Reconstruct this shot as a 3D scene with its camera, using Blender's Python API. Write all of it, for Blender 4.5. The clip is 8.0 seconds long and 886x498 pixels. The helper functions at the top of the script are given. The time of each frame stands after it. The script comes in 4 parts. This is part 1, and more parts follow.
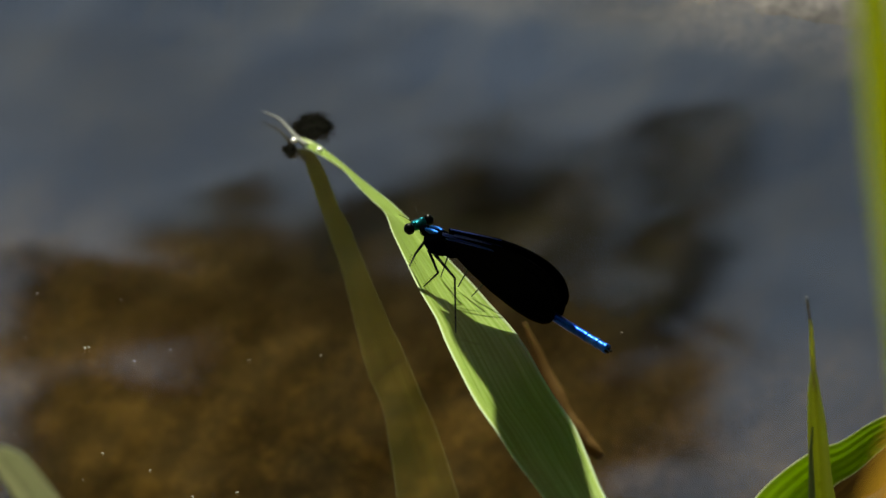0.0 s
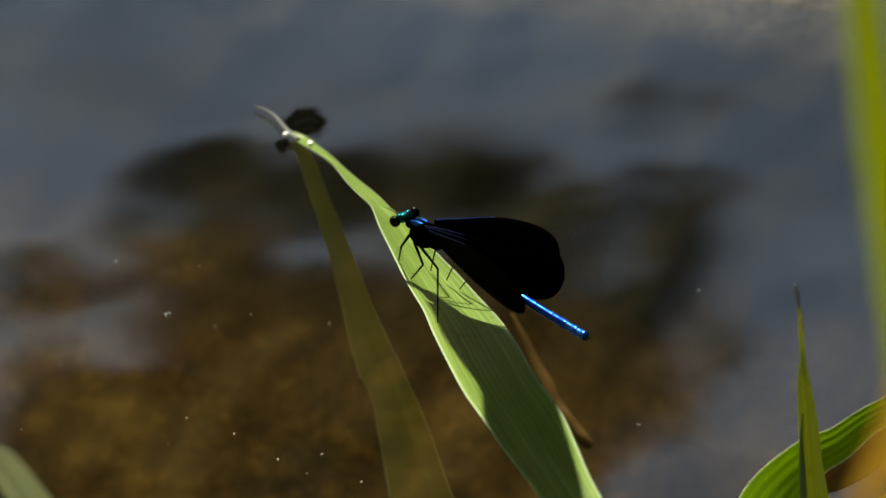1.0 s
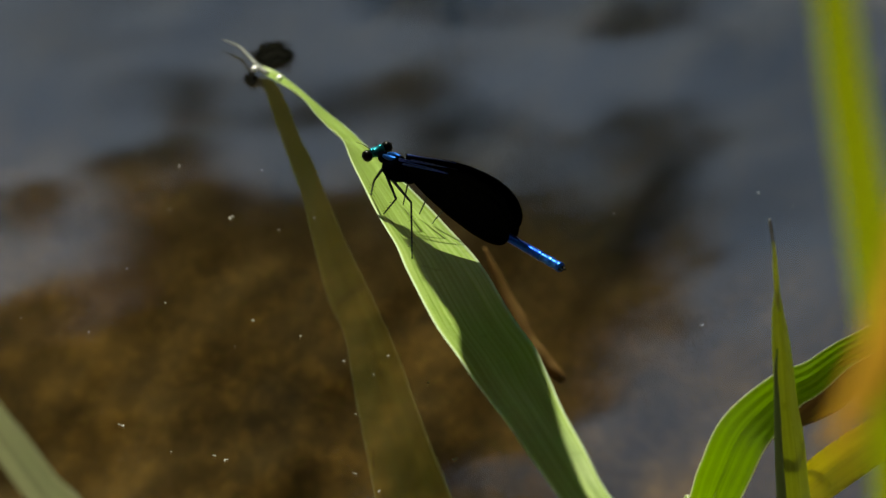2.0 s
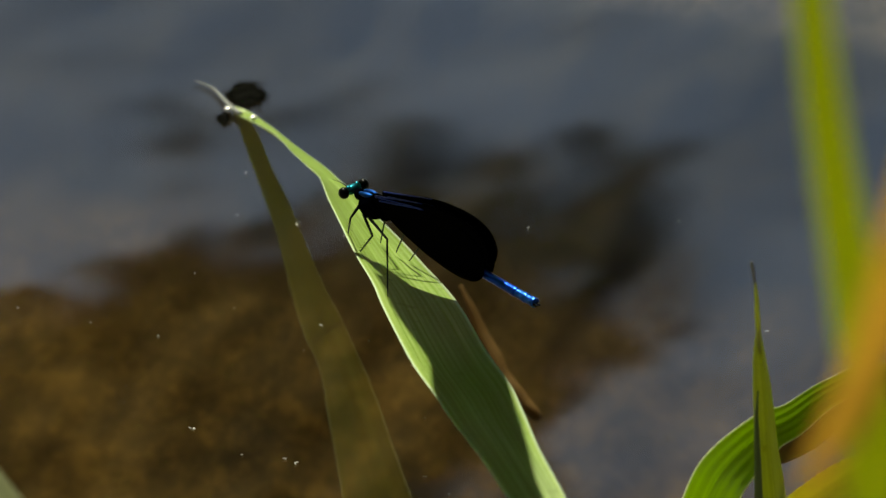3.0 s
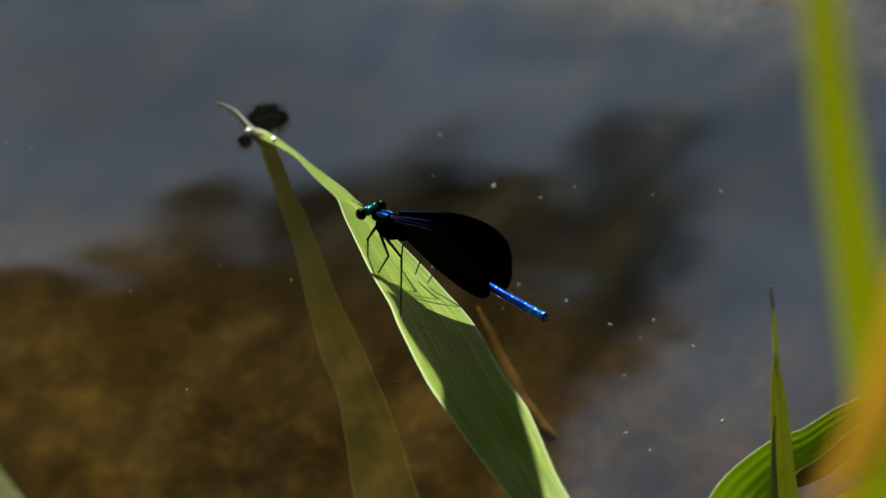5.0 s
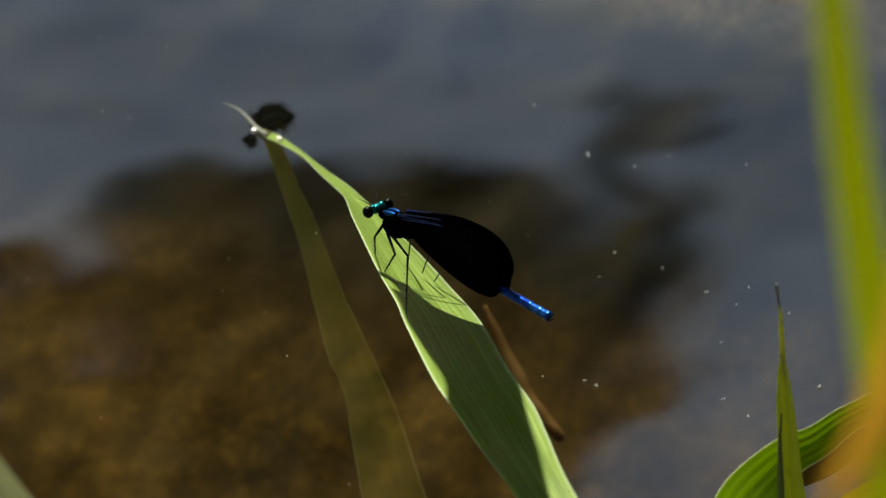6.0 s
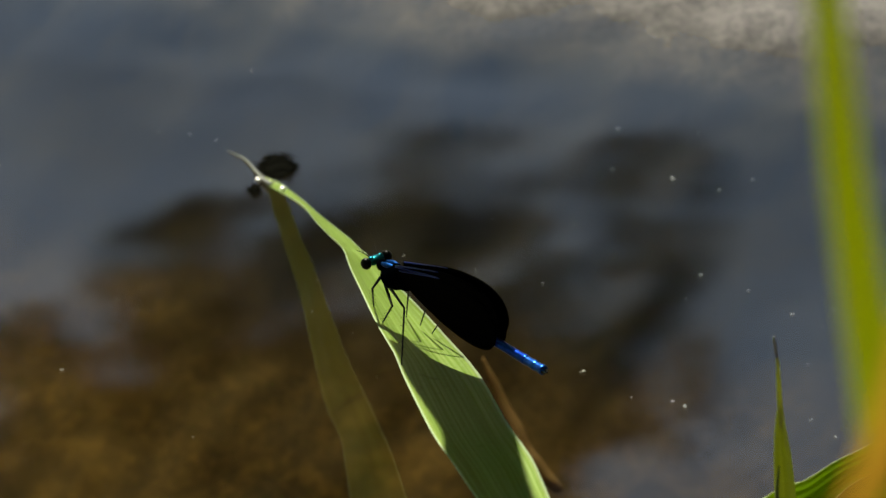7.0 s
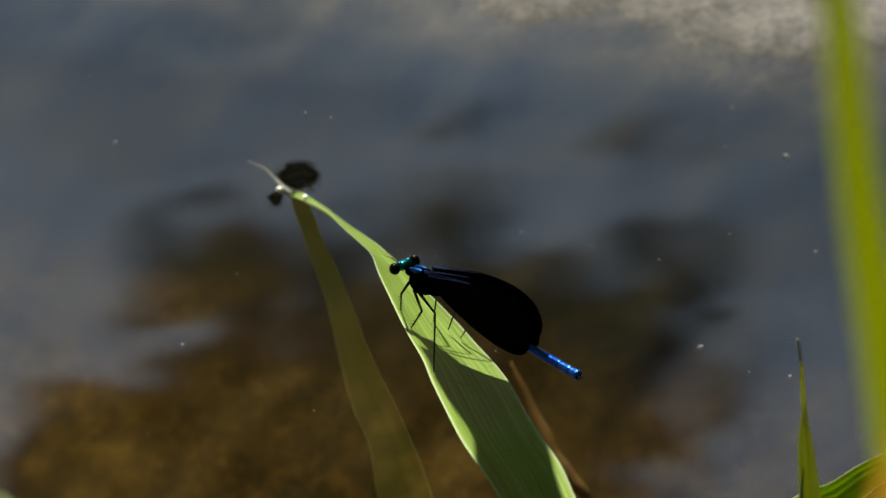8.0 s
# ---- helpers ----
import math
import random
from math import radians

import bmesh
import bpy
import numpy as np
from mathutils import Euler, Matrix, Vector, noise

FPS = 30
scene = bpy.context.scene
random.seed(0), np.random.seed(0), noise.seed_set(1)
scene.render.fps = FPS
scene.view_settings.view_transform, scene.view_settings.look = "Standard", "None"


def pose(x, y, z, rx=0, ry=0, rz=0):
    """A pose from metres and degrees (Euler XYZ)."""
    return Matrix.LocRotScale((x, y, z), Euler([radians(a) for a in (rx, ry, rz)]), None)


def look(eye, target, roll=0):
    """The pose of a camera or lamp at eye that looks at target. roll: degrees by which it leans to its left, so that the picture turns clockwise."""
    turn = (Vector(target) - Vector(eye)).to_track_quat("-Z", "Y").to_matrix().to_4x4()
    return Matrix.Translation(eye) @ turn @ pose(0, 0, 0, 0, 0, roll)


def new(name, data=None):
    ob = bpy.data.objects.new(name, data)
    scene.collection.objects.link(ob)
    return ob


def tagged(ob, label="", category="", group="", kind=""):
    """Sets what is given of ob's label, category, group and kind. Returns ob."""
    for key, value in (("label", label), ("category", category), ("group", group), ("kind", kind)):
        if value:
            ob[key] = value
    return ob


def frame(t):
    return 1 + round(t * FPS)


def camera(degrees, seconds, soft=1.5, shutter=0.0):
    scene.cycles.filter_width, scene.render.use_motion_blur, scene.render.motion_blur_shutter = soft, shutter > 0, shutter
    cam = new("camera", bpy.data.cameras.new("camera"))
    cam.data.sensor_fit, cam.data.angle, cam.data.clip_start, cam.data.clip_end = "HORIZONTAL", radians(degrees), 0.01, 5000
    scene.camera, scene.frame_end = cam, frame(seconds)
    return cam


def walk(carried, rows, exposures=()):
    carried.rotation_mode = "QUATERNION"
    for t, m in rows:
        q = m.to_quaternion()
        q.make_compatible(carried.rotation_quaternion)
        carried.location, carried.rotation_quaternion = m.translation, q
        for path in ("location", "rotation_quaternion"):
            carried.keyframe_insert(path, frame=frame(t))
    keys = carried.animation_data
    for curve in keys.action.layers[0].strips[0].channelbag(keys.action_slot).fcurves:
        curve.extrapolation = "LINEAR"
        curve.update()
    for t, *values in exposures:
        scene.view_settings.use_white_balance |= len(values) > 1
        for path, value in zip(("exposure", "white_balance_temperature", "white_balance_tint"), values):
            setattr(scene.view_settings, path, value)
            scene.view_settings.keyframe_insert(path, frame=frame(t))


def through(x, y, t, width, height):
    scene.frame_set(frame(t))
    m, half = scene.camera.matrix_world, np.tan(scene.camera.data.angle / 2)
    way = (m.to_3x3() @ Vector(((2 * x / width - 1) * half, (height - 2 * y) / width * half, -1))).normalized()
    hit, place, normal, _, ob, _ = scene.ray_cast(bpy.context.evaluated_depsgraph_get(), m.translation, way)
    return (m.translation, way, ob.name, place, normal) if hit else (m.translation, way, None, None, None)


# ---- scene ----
EYE = (0.0, -1.13220, 0.73526)
cam = camera(7.0, 8.0, soft=1.5)
cam.data.dof.use_dof = True
cam.data.dof.focus_distance = 1.245
cam.data.dof.aperture_fstop = 33.0
cam.data.dof.aperture_blades = 0

walk(cam, [
    (0.0, look(EYE, (0.0408, 0.5284, -0.3786), 0.73)),
    (0.1, look(EYE, (0.0415, 0.5289, -0.3779), 0.57)),
    (0.2, look(EYE, (0.0443, 0.5292, -0.3773), 0.41)),
    (0.3, look(EYE, (0.0470, 0.5292, -0.3772), 0.25)),
    (0.4, look(EYE, (0.0511, 0.5296, -0.3764), 0.09)),
    (0.5, look(EYE, (0.0551, 0.5301, -0.3755), -0.07)),
    (0.6, look(EYE, (0.0548, 0.5295, -0.3763), -0.07)),
    (0.7, look(EYE, (0.0502, 0.5279, -0.3790), -0.07)),
    (0.8, look(EYE, (0.0477, 0.5272, -0.3801), -0.07)),
    (0.9, look(EYE, (0.0462, 0.5272, -0.3802), -0.07)),
    (1.0, look(EYE, (0.0445, 0.5271, -0.3804), -0.07)),
    (1.1, look(EYE, (0.0434, 0.5267, -0.3811), -0.07)),
    (1.2, look(EYE, (0.0421, 0.5262, -0.3819), -0.07)),
    (1.3, look(EYE, (0.0416, 0.5252, -0.3833), -0.07)),
    (1.4, look(EYE, (0.0425, 0.5240, -0.3851), -0.07)),
    (1.5, look(EYE, (0.0423, 0.5239, -0.3853), -0.07)),
    (1.6, look(EYE, (0.0434, 0.5229, -0.3866), -0.08)),
    (1.7, look(EYE, (0.0446, 0.5217, -0.3883), -0.09)),
    (1.8, look(EYE, (0.0448, 0.5197, -0.3913), -0.11)),
    (1.9, look(EYE, (0.0473, 0.5179, -0.3939), -0.12)),
    (2.0, look(EYE, (0.0518, 0.5167, -0.3954), -0.13)),
    (2.1, look(EYE, (0.0556, 0.5164, -0.3956), -0.10)),
    (2.2, look(EYE, (0.0568, 0.5163, -0.3957), -0.07)),
    (3.3, look(EYE, (0.0565, 0.5261, -0.3813), 0.27)),
    (3.4, look(EYE, (0.0557, 0.5274, -0.3795), 0.30)),
    (3.5, look(EYE, (0.0563, 0.5286, -0.3777), 0.33)),
    (3.6, look(EYE, (0.0578, 0.5294, -0.3764), 0.32)),
    (3.7, look(EYE, (0.0577, 0.5298, -0.3759), 0.31)),
    (3.8, look(EYE, (0.0594, 0.5299, -0.3755), 0.29)),
    (3.9, look(EYE, (0.0608, 0.5303, -0.3748), 0.28)),
    (4.0, look(EYE, (0.0616, 0.5305, -0.3745), 0.27)),
    (4.1, look(EYE, (0.0616, 0.5306, -0.3744), 0.29)),
    (4.2, look(EYE, (0.0613, 0.5307, -0.3743), 0.32)),
    (4.3, look(EYE, (0.0606, 0.5304, -0.3747), 0.35)),
    (4.4, look(EYE, (0.0578, 0.5303, -0.3751), 0.37)),
    (4.5, look(EYE, (0.0556, 0.5297, -0.3760), 0.40)),
    (4.6, look(EYE, (0.0539, 0.5284, -0.3780), 0.43)),
    (4.7, look(EYE, (0.0529, 0.5269, -0.3804), 0.47)),
    (5.8, look(EYE, (0.0572, 0.5251, -0.3829), 0.47)),
    (5.9, look(EYE, (0.0554, 0.5251, -0.3829), 0.47)),
    (6.0, look(EYE, (0.0519, 0.5256, -0.3823), 0.47)),
    (6.1, look(EYE, (0.0498, 0.5271, -0.3802), 0.45)),
    (6.2, look(EYE, (0.0489, 0.5283, -0.3784), 0.44)),
    (6.3, look(EYE, (0.0508, 0.5299, -0.3759), 0.43)),
    (6.4, look(EYE, (0.0544, 0.5317, -0.3731), 0.41)),
    (6.5, look(EYE, (0.0572, 0.5324, -0.3719), 0.40)),
    (6.6, look(EYE, (0.0579, 0.5325, -0.3718), 0.45)),
    (6.7, look(EYE, (0.0571, 0.5329, -0.3711), 0.49)),
    (6.8, look(EYE, (0.0549, 0.5329, -0.3712), 0.54)),
    (6.9, look(EYE, (0.0529, 0.5330, -0.3712), 0.58)),
    (7.0, look(EYE, (0.0525, 0.5335, -0.3704), 0.63)),
    (7.1, look(EYE, (0.0530, 0.5340, -0.3696), 0.65)),
    (7.2, look(EYE, (0.0548, 0.5344, -0.3690), 0.67)),
    (7.3, look(EYE, (0.0552, 0.5357, -0.3670), 0.69)),
    (7.4, look(EYE, (0.0535, 0.5371, -0.3649), 0.71)),
    (7.5, look(EYE, (0.0502, 0.5372, -0.3650), 0.73)),
    (7.6, look(EYE, (0.0473, 0.5369, -0.3656), 0.69)),
    (7.7, look(EYE, (0.0449, 0.5370, -0.3655), 0.65)),
    (7.8, look(EYE, (0.0457, 0.5365, -0.3662), 0.61)),
    (7.9, look(EYE, (0.0465, 0.5352, -0.3681), 0.57)),
    (8.0, look(EYE, (0.0447, 0.5345, -0.3693), 0.53)),
], [(0.0, 0.5, 7050, -0.5), (8.0, 0.5, 7050, -0.5)])

# ---- light ----
SUN = Vector((-0.189, 0.607, 0.772)).normalized()
world = bpy.data.worlds.new("sky")
scene.world = world
world.use_nodes = True
wn, wl = world.node_tree.nodes, world.node_tree.links
sky = wn.new("ShaderNodeTexSky")
sky.sky_type = "NISHITA"
sky.sun_disc = False
sky.sun_elevation = math.asin(SUN.z)
sky.sun_rotation = math.atan2(SUN.x, SUN.y)
sky.dust_density = 0.5
sky.air_density = 1.0
# thin drifting haze over the blue
w_co = wn.new("ShaderNodeTexCoord")
w_map = wn.new("ShaderNodeMapping")
w_map.inputs["Scale"].default_value = (1.0, 1.0, 2.2)
w_noise = wn.new("ShaderNodeTexNoise")
w_noise.inputs["Scale"].default_value = 26.0
w_noise.inputs["Detail"].default_value = 3.0
w_ramp = wn.new("ShaderNodeValToRGB")
w_ramp.color_ramp.elements[0].position, w_ramp.color_ramp.elements[0].color = 0.38, (0.80, 0.83, 0.87, 1)
w_ramp.color_ramp.elements[1].position, w_ramp.color_ramp.elements[1].color = 0.68, (1.36, 1.36, 1.37, 1)
w_mix = wn.new("ShaderNodeMix")
w_mix.data_type, w_mix.blend_type = "RGBA", "MULTIPLY"
w_mix.inputs[0].default_value = 1.0
wl.new(w_co.outputs["Generated"], w_map.inputs[0])
wl.new(w_map.outputs[0], w_noise.inputs["Vector"])
wl.new(w_noise.outputs[0], w_ramp.inputs[0])
wl.new(sky.outputs[0], w_mix.inputs[6])
wl.new(w_ramp.outputs[0], w_mix.inputs[7])
wl.new(w_mix.outputs[2], wn["Background"].inputs[0])
wn["Background"].inputs[1].default_value = 0.056

sun_data = bpy.data.lights.new("sun", "SUN")
sun_data.energy = 4.7
sun_data.angle = radians(0.5)
sun_data.color = (1.0, 0.95, 0.86)
sun = new("sun", sun_data)
sun.matrix_world = look(SUN * 20, (0, 0, 0))

# ---- materials ----
MM = 0.001


def material(name, color, rough=0.5, metal=0.0, spec=0.5):
    m = bpy.data.materials.new(name)
    m.use_nodes = True
    b = m.node_tree.nodes["Principled BSDF"]
    b.inputs["Base Color"].default_value = (*color, 1)
    b.inputs["Roughness"].default_value = rough
    b.inputs["Metallic"].default_value = metal
    b.inputs["Specular IOR Level"].default_value = spec
    return m


def noise_node(m, scale, detail=4.0, rough=0.55, coords="Object", stretch=(1, 1, 1)):
    n, l = m.node_tree.nodes, m.node_tree.links
    co = n.new("ShaderNodeTexCoord")
    mp = n.new("ShaderNodeMapping")
    mp.inputs["Scale"].default_value = stretch
    t = n.new("ShaderNodeTexNoise")
    t.inputs["Scale"].default_value = scale
    t.inputs["Detail"].default_value = detail
    t.inputs["Roughness"].default_value = rough
    l.new(co.outputs[coords], mp.inputs[0])
    l.new(mp.outputs[0], t.inputs["Vector"])
    return t


def ramp_node(m, source, stops):
    n, l = m.node_tree.nodes, m.node_tree.links
    r = n.new("ShaderNodeValToRGB")
    while len(r.color_ramp.elements) < len(stops):
        r.color_ramp.elements.new(0.5)
    for e, (p, c) in zip(r.color_ramp.elements, stops):
        e.position, e.color = p, (*c, 1)
    l.new(source, r.inputs[0])
    return r


def bump_node(m, source, strength, distance):
    n, l = m.node_tree.nodes, m.node_tree.links
    b = n.new("ShaderNodeBump")
    b.inputs["Strength"].default_value = strength
    b.inputs["Distance"].default_value = distance
    l.new(source, b.inputs["Height"])
    l.new(b.outputs[0], n["Principled BSDF"].inputs["Normal"])
    return b


def mix_node(m, factor, a, b, mode="MIX"):
    n, l = m.node_tree.nodes, m.node_tree.links
    x = n.new("ShaderNodeMix")
    x.data_type, x.blend_type = "RGBA", mode
    for value, socket in ((factor, 0), (a, 6), (b, 7)):
        if hasattr(value, "links"):
            l.new(value, x.inputs[socket])
        else:
            x.inputs[socket].default_value = value if socket == 0 else (*value, 1)
    return x.outputs[2]


def leaf_material(name, light, dark, through, across=14.0, rough=0.38, glow=0.45, wax=0.0, margin=None, spots=0.5):
    """Grass blade: long parallel veins, blotches, a paler margin, and light coming through the blade."""
    m = material(name, light, rough)
    n, l = m.node_tree.nodes, m.node_tree.links
    uv = n.new("ShaderNodeTexCoord")
    sep = n.new("ShaderNodeSeparateXYZ")
    l.new(uv.outputs["UV"], sep.inputs[0])
    w = n.new("ShaderNodeTexWave")
    w.wave_type, w.bands_direction = "BANDS", "X"
    w.inputs["Scale"].default_value = across / 20.0
    w.inputs["Distortion"].default_value = 0.5
    w.inputs["Detail"].default_value = 2.0
    w.inputs["Detail Scale"].default_value = 0.6
    l.new(uv.outputs["UV"], w.inputs["Vector"])
    streak = noise_node(m, 4.0, 4.0, 0.6, "UV", (1.3, 0.05, 1))
    broad = noise_node(m, 1.0, 3.0, 0.55, "UV", (0.9, 0.09, 1))
    blot = noise_node(m, 330.0, 3.0, 0.5)
    fine = noise_node(m, 1500.0, 2.0, 0.5)
    a = ramp_node(m, streak.outputs[0], [(0.32, dark), (0.68, light)])
    col = mix_node(m, 0.3, a.outputs[0], ramp_node(m, w.outputs[0], [(0.1, dark), (0.7, light)]).outputs[0])
    col = mix_node(m, ramp_node(m, broad.outputs[0], [(0.38, (0.68, 0.68, 0.68)), (0.6, (0, 0, 0))]).outputs[0], col, tuple(c * 0.55 for c in dark))
    col = mix_node(m, ramp_node(m, blot.outputs[0], [(0.63, (0, 0, 0)), (0.74, (spots, spots, spots))]).outputs[0], col, tuple(c * 0.4 for c in dark))
    rim_at = None
    col = mix_node(m, ramp_node(m, fine.outputs[0], [(0.55, (0, 0, 0)), (0.9, (0.3, 0.3, 0.3))]).outputs[0], col, tuple(min(1, c * 1.4) for c in light))
    if margin:
        off = n.new("ShaderNodeMath")
        off.operation = "SUBTRACT"
        off.inputs[1].default_value = 3.14159
        l.new(sep.outputs[0], off.inputs[0])
        far = n.new("ShaderNodeMath")
        far.operation = "ABSOLUTE"
        l.new(off.outputs[0], far.inputs[0])
        rim = n.new("ShaderNodeMapRange")
        rim.inputs["From Min"].default_value, rim.inputs["From Max"].default_value = 2.88, 3.06
        l.new(far.outputs[0], rim.inputs[0])
        col = mix_node(m, rim.outputs[0], col, margin)
        rim_at = rim.outputs[0]
    b = n["Principled BSDF"]
    l.new(col, b.inputs["Base Color"])
    add = n.new("ShaderNodeMath")
    add.operation = "MULTIPLY_ADD"
    add.inputs[1].default_value = 0.35
    l.new(fine.outputs[0], add.inputs[0])
    l.new(w.outputs[0], add.inputs[2])
    bump_node(m, add.outputs[0], 0.35, 0.00006)
    tr = n.new("ShaderNodeBsdfTranslucent")
    lit = mix_node(m, 0.95, col, through)
    l.new(mix_node(m, rim_at, lit, margin) if margin else lit, tr.inputs[0])
    mx = n.new("ShaderNodeMixShader")
    mx.inputs[0].default_value = glow
    l.new(b.outputs[0], mx.inputs[1])
    l.new(tr.outputs[0], mx.inputs[2])
    out = mx.outputs[0]
    if wax:
        gl = n.new("ShaderNodeBsdfGlossy")
        gl.inputs["Roughness"].default_value = 0.45
        gl.inputs["Color"].default_value = (1.0, 1.0, 0.82, 1)
        mw = n.new("ShaderNodeMixShader")
        mw.inputs[0].default_value = wax
        l.new(out, mw.inputs[1])
        l.new(gl.outputs[0], mw.inputs[2])
        out = mw.outputs[0]
    l.new(out, n["Material Output"].inputs[0])
    return m


M_REED = leaf_material("reed_green", (0.55, 0.71, 0.22), (0.15, 0.32, 0.002), (0.48, 0.42, 0.0), 14.0, 0.6, 0.41, 0.042, (0.66, 0.78, 0.50))
M_REED.node_tree.nodes["Principled BSDF"].inputs["Specular IOR Level"].default_value = 0.05
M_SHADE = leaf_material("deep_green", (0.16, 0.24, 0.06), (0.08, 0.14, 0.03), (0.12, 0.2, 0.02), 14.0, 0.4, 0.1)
M_YOUNG = leaf_material("young_green", (0.32, 0.46, 0.03), (0.045, 0.12, 0.012), (0.50, 0.68, 0.02), 7.0, 0.4, 0.5, 0.0, (0.9, 0.92, 0.72), 0.1)
M_STALK = leaf_material("stalk_green", (0.42, 0.46, 0.09), (0.08, 0.13, 0.01), (0.48, 0.52, 0.06), 8.0, 0.45, 0.5, 0.0, None, 0.85)
M_SHOOT = leaf_material("olive_shoot", (0.66, 0.68, 0.20), (0.40, 0.46, 0.07), (0.64, 0.66, 0.12), 6.0, 0.6, 0.45)
M_LIME = leaf_material("lime_green", (0.36, 0.43, 0.03), (0.20, 0.29, 0.015), (0.58, 0.63, 0.012), 8.0, 0.5, 0.6)
M_DRY = leaf_material("dry_straw", (0.85, 0.66, 0.26), (0.70, 0.50, 0.18), (0.96, 0.72, 0.20), 8.0, 0.6, 0.55)
M_STICK = leaf_material("sodden_wood", (0.30, 0.19, 0.085), (0.19, 0.12, 0.05), (0.1, 0.05, 0.01), 5.0, 0.8, 0.02)
M_TIP = material("withered_white", (0.22, 0.225, 0.21), 0.7)
M_YELLOW = leaf_material("yellowing_green", (0.80, 0.74, 0.10), (0.55, 0.58, 0.06), (0.8, 0.72, 0.05), 8.0, 0.5)
M_BROWN = leaf_material("withered_brown", (0.24, 0.13, 0.05), (0.13, 0.07, 0.03), (0.3, 0.15, 0.04), 8.0, 0.7, 0.25)
M_PALE = leaf_material("pale_blade", (0.74, 0.74, 0.58), (0.56, 0.58, 0.40), (0.60, 0.63, 0.42), 8.0, 0.6, 0.38)

M_WING = material("wing_black", (0.0002, 0.0002, 0.0004), 0.6, 0.0, 0.003)
bump_node(M_WING, noise_node(M_WING, 1400.0, 3.0).outputs[0], 0.25, 0.0001)
M_VEIN = material("vein_blue", (0.012, 0.045, 0.34), 0.35, 0.8)
M_BLUE = material("body_blue", (0.009, 0.075, 0.66), 0.3, 0.95)
M_CYAN = material("tail_cyan", (0.022, 0.14, 0.74), 0.32, 0.9)
M_TEAL = material("head_teal", (0.01, 0.16, 0.21), 0.28, 0.95)
M_THORAX = material("thorax_blue", (0.0006, 0.001, 0.002), 0.6, 0.0, 0.0)
for mat, sc in ((M_BLUE, 900.0), (M_TEAL, 1300.0), (M_THORAX, 1000.0), (M_CYAN, 1200.0)):
    nz = noise_node(mat, sc, 3.0)
    bump_node(mat, nz.outputs[0], 0.14, 0.0002)
    base = tuple(mat.node_tree.nodes["Principled BSDF"].inputs["Base Color"].default_value)[:3]
    mat.node_tree.links.new(ramp_node(mat, nz.outputs[0], [(0.3, tuple(c * 0.6 for c in base)), (0.7, tuple(min(1, c * 1.25) for c in base))]).outputs[0],
                            mat.node_tree.nodes["Principled BSDF"].inputs["Base Color"])
M_SHOULDER = material("shoulder_blue", (0.004, 0.065, 0.30), 0.4, 0.9)
M_EYE = material("eye_black", (0.001, 0.001, 0.001), 0.3, 0.0, 0.12)
M_LEG = material("leg_black", (0.003, 0.003, 0.004), 0.5, 0.0, 0.15)
# white, part metallic: the sun's glint is put into the drop's colour
M_DROP = material("drop_glint_white", (1.0, 1.0, 1.0), 0.45, 0.6, 1.0)
M_ALGAE = material("algae_dark", (0.004, 0.004, 0.003), 0.9, 0.0, 0.02)
bump_node(M_ALGAE, noise_node(M_ALGAE, 1200.0).outputs[0], 0.8, 0.0005)
M_FLAKE = material("flake_white", (0.48, 0.47, 0.42), 0.6)
M_BARK = material("bark", (0.07, 0.055, 0.04), 0.85)
M_FOLIAGE = material("foliage", (0.035, 0.055, 0.018), 0.6, 0.0, 0.2)
# for the added unseen trees; strong green so the fill light turns green
M_CANOPY = leaf_material("sky_blocking_foliage", (0.06, 0.11, 0.02), (0.03, 0.06, 0.012), (0.30, 0.80, 0.01), 4.0, 0.5, 0.68)


def water_material():
    m = bpy.data.materials.new("stream_water")
    m.use_nodes = True
    n, l = m.node_tree.nodes, m.node_tree.links
    n.remove(n["Principled BSDF"])
    fr = n.new("ShaderNodeFresnel")
    fr.inputs[0].default_value = 1.4
    gain = n.new("ShaderNodeMath")
    gain.operation, gain.use_clamp = "MULTIPLY", True
    gain.inputs[1].default_value = 3.0
    l.new(fr.outputs[0], gain.inputs[0])
    tr = n.new("ShaderNodeBsdfTransparent")
    tr.inputs[0].default_value = (0.94, 0.87, 0.70, 1)
    gl = n.new("ShaderNodeBsdfGlossy")
    gl.inputs["Color"].default_value = (1, 1, 1, 1)
    gl.inputs["Roughness"].default_value = 0.036
    mx = n.new("ShaderNodeMixShader")
    l.new(gain.outputs[0], mx.inputs[0])
    l.new(tr.outputs[0], mx.inputs[1])
    l.new(gl.outputs[0], mx.inputs[2])
    l.new(mx.outputs[0], n["Material Output"].inputs[0])
    return m


M_WATER = water_material()


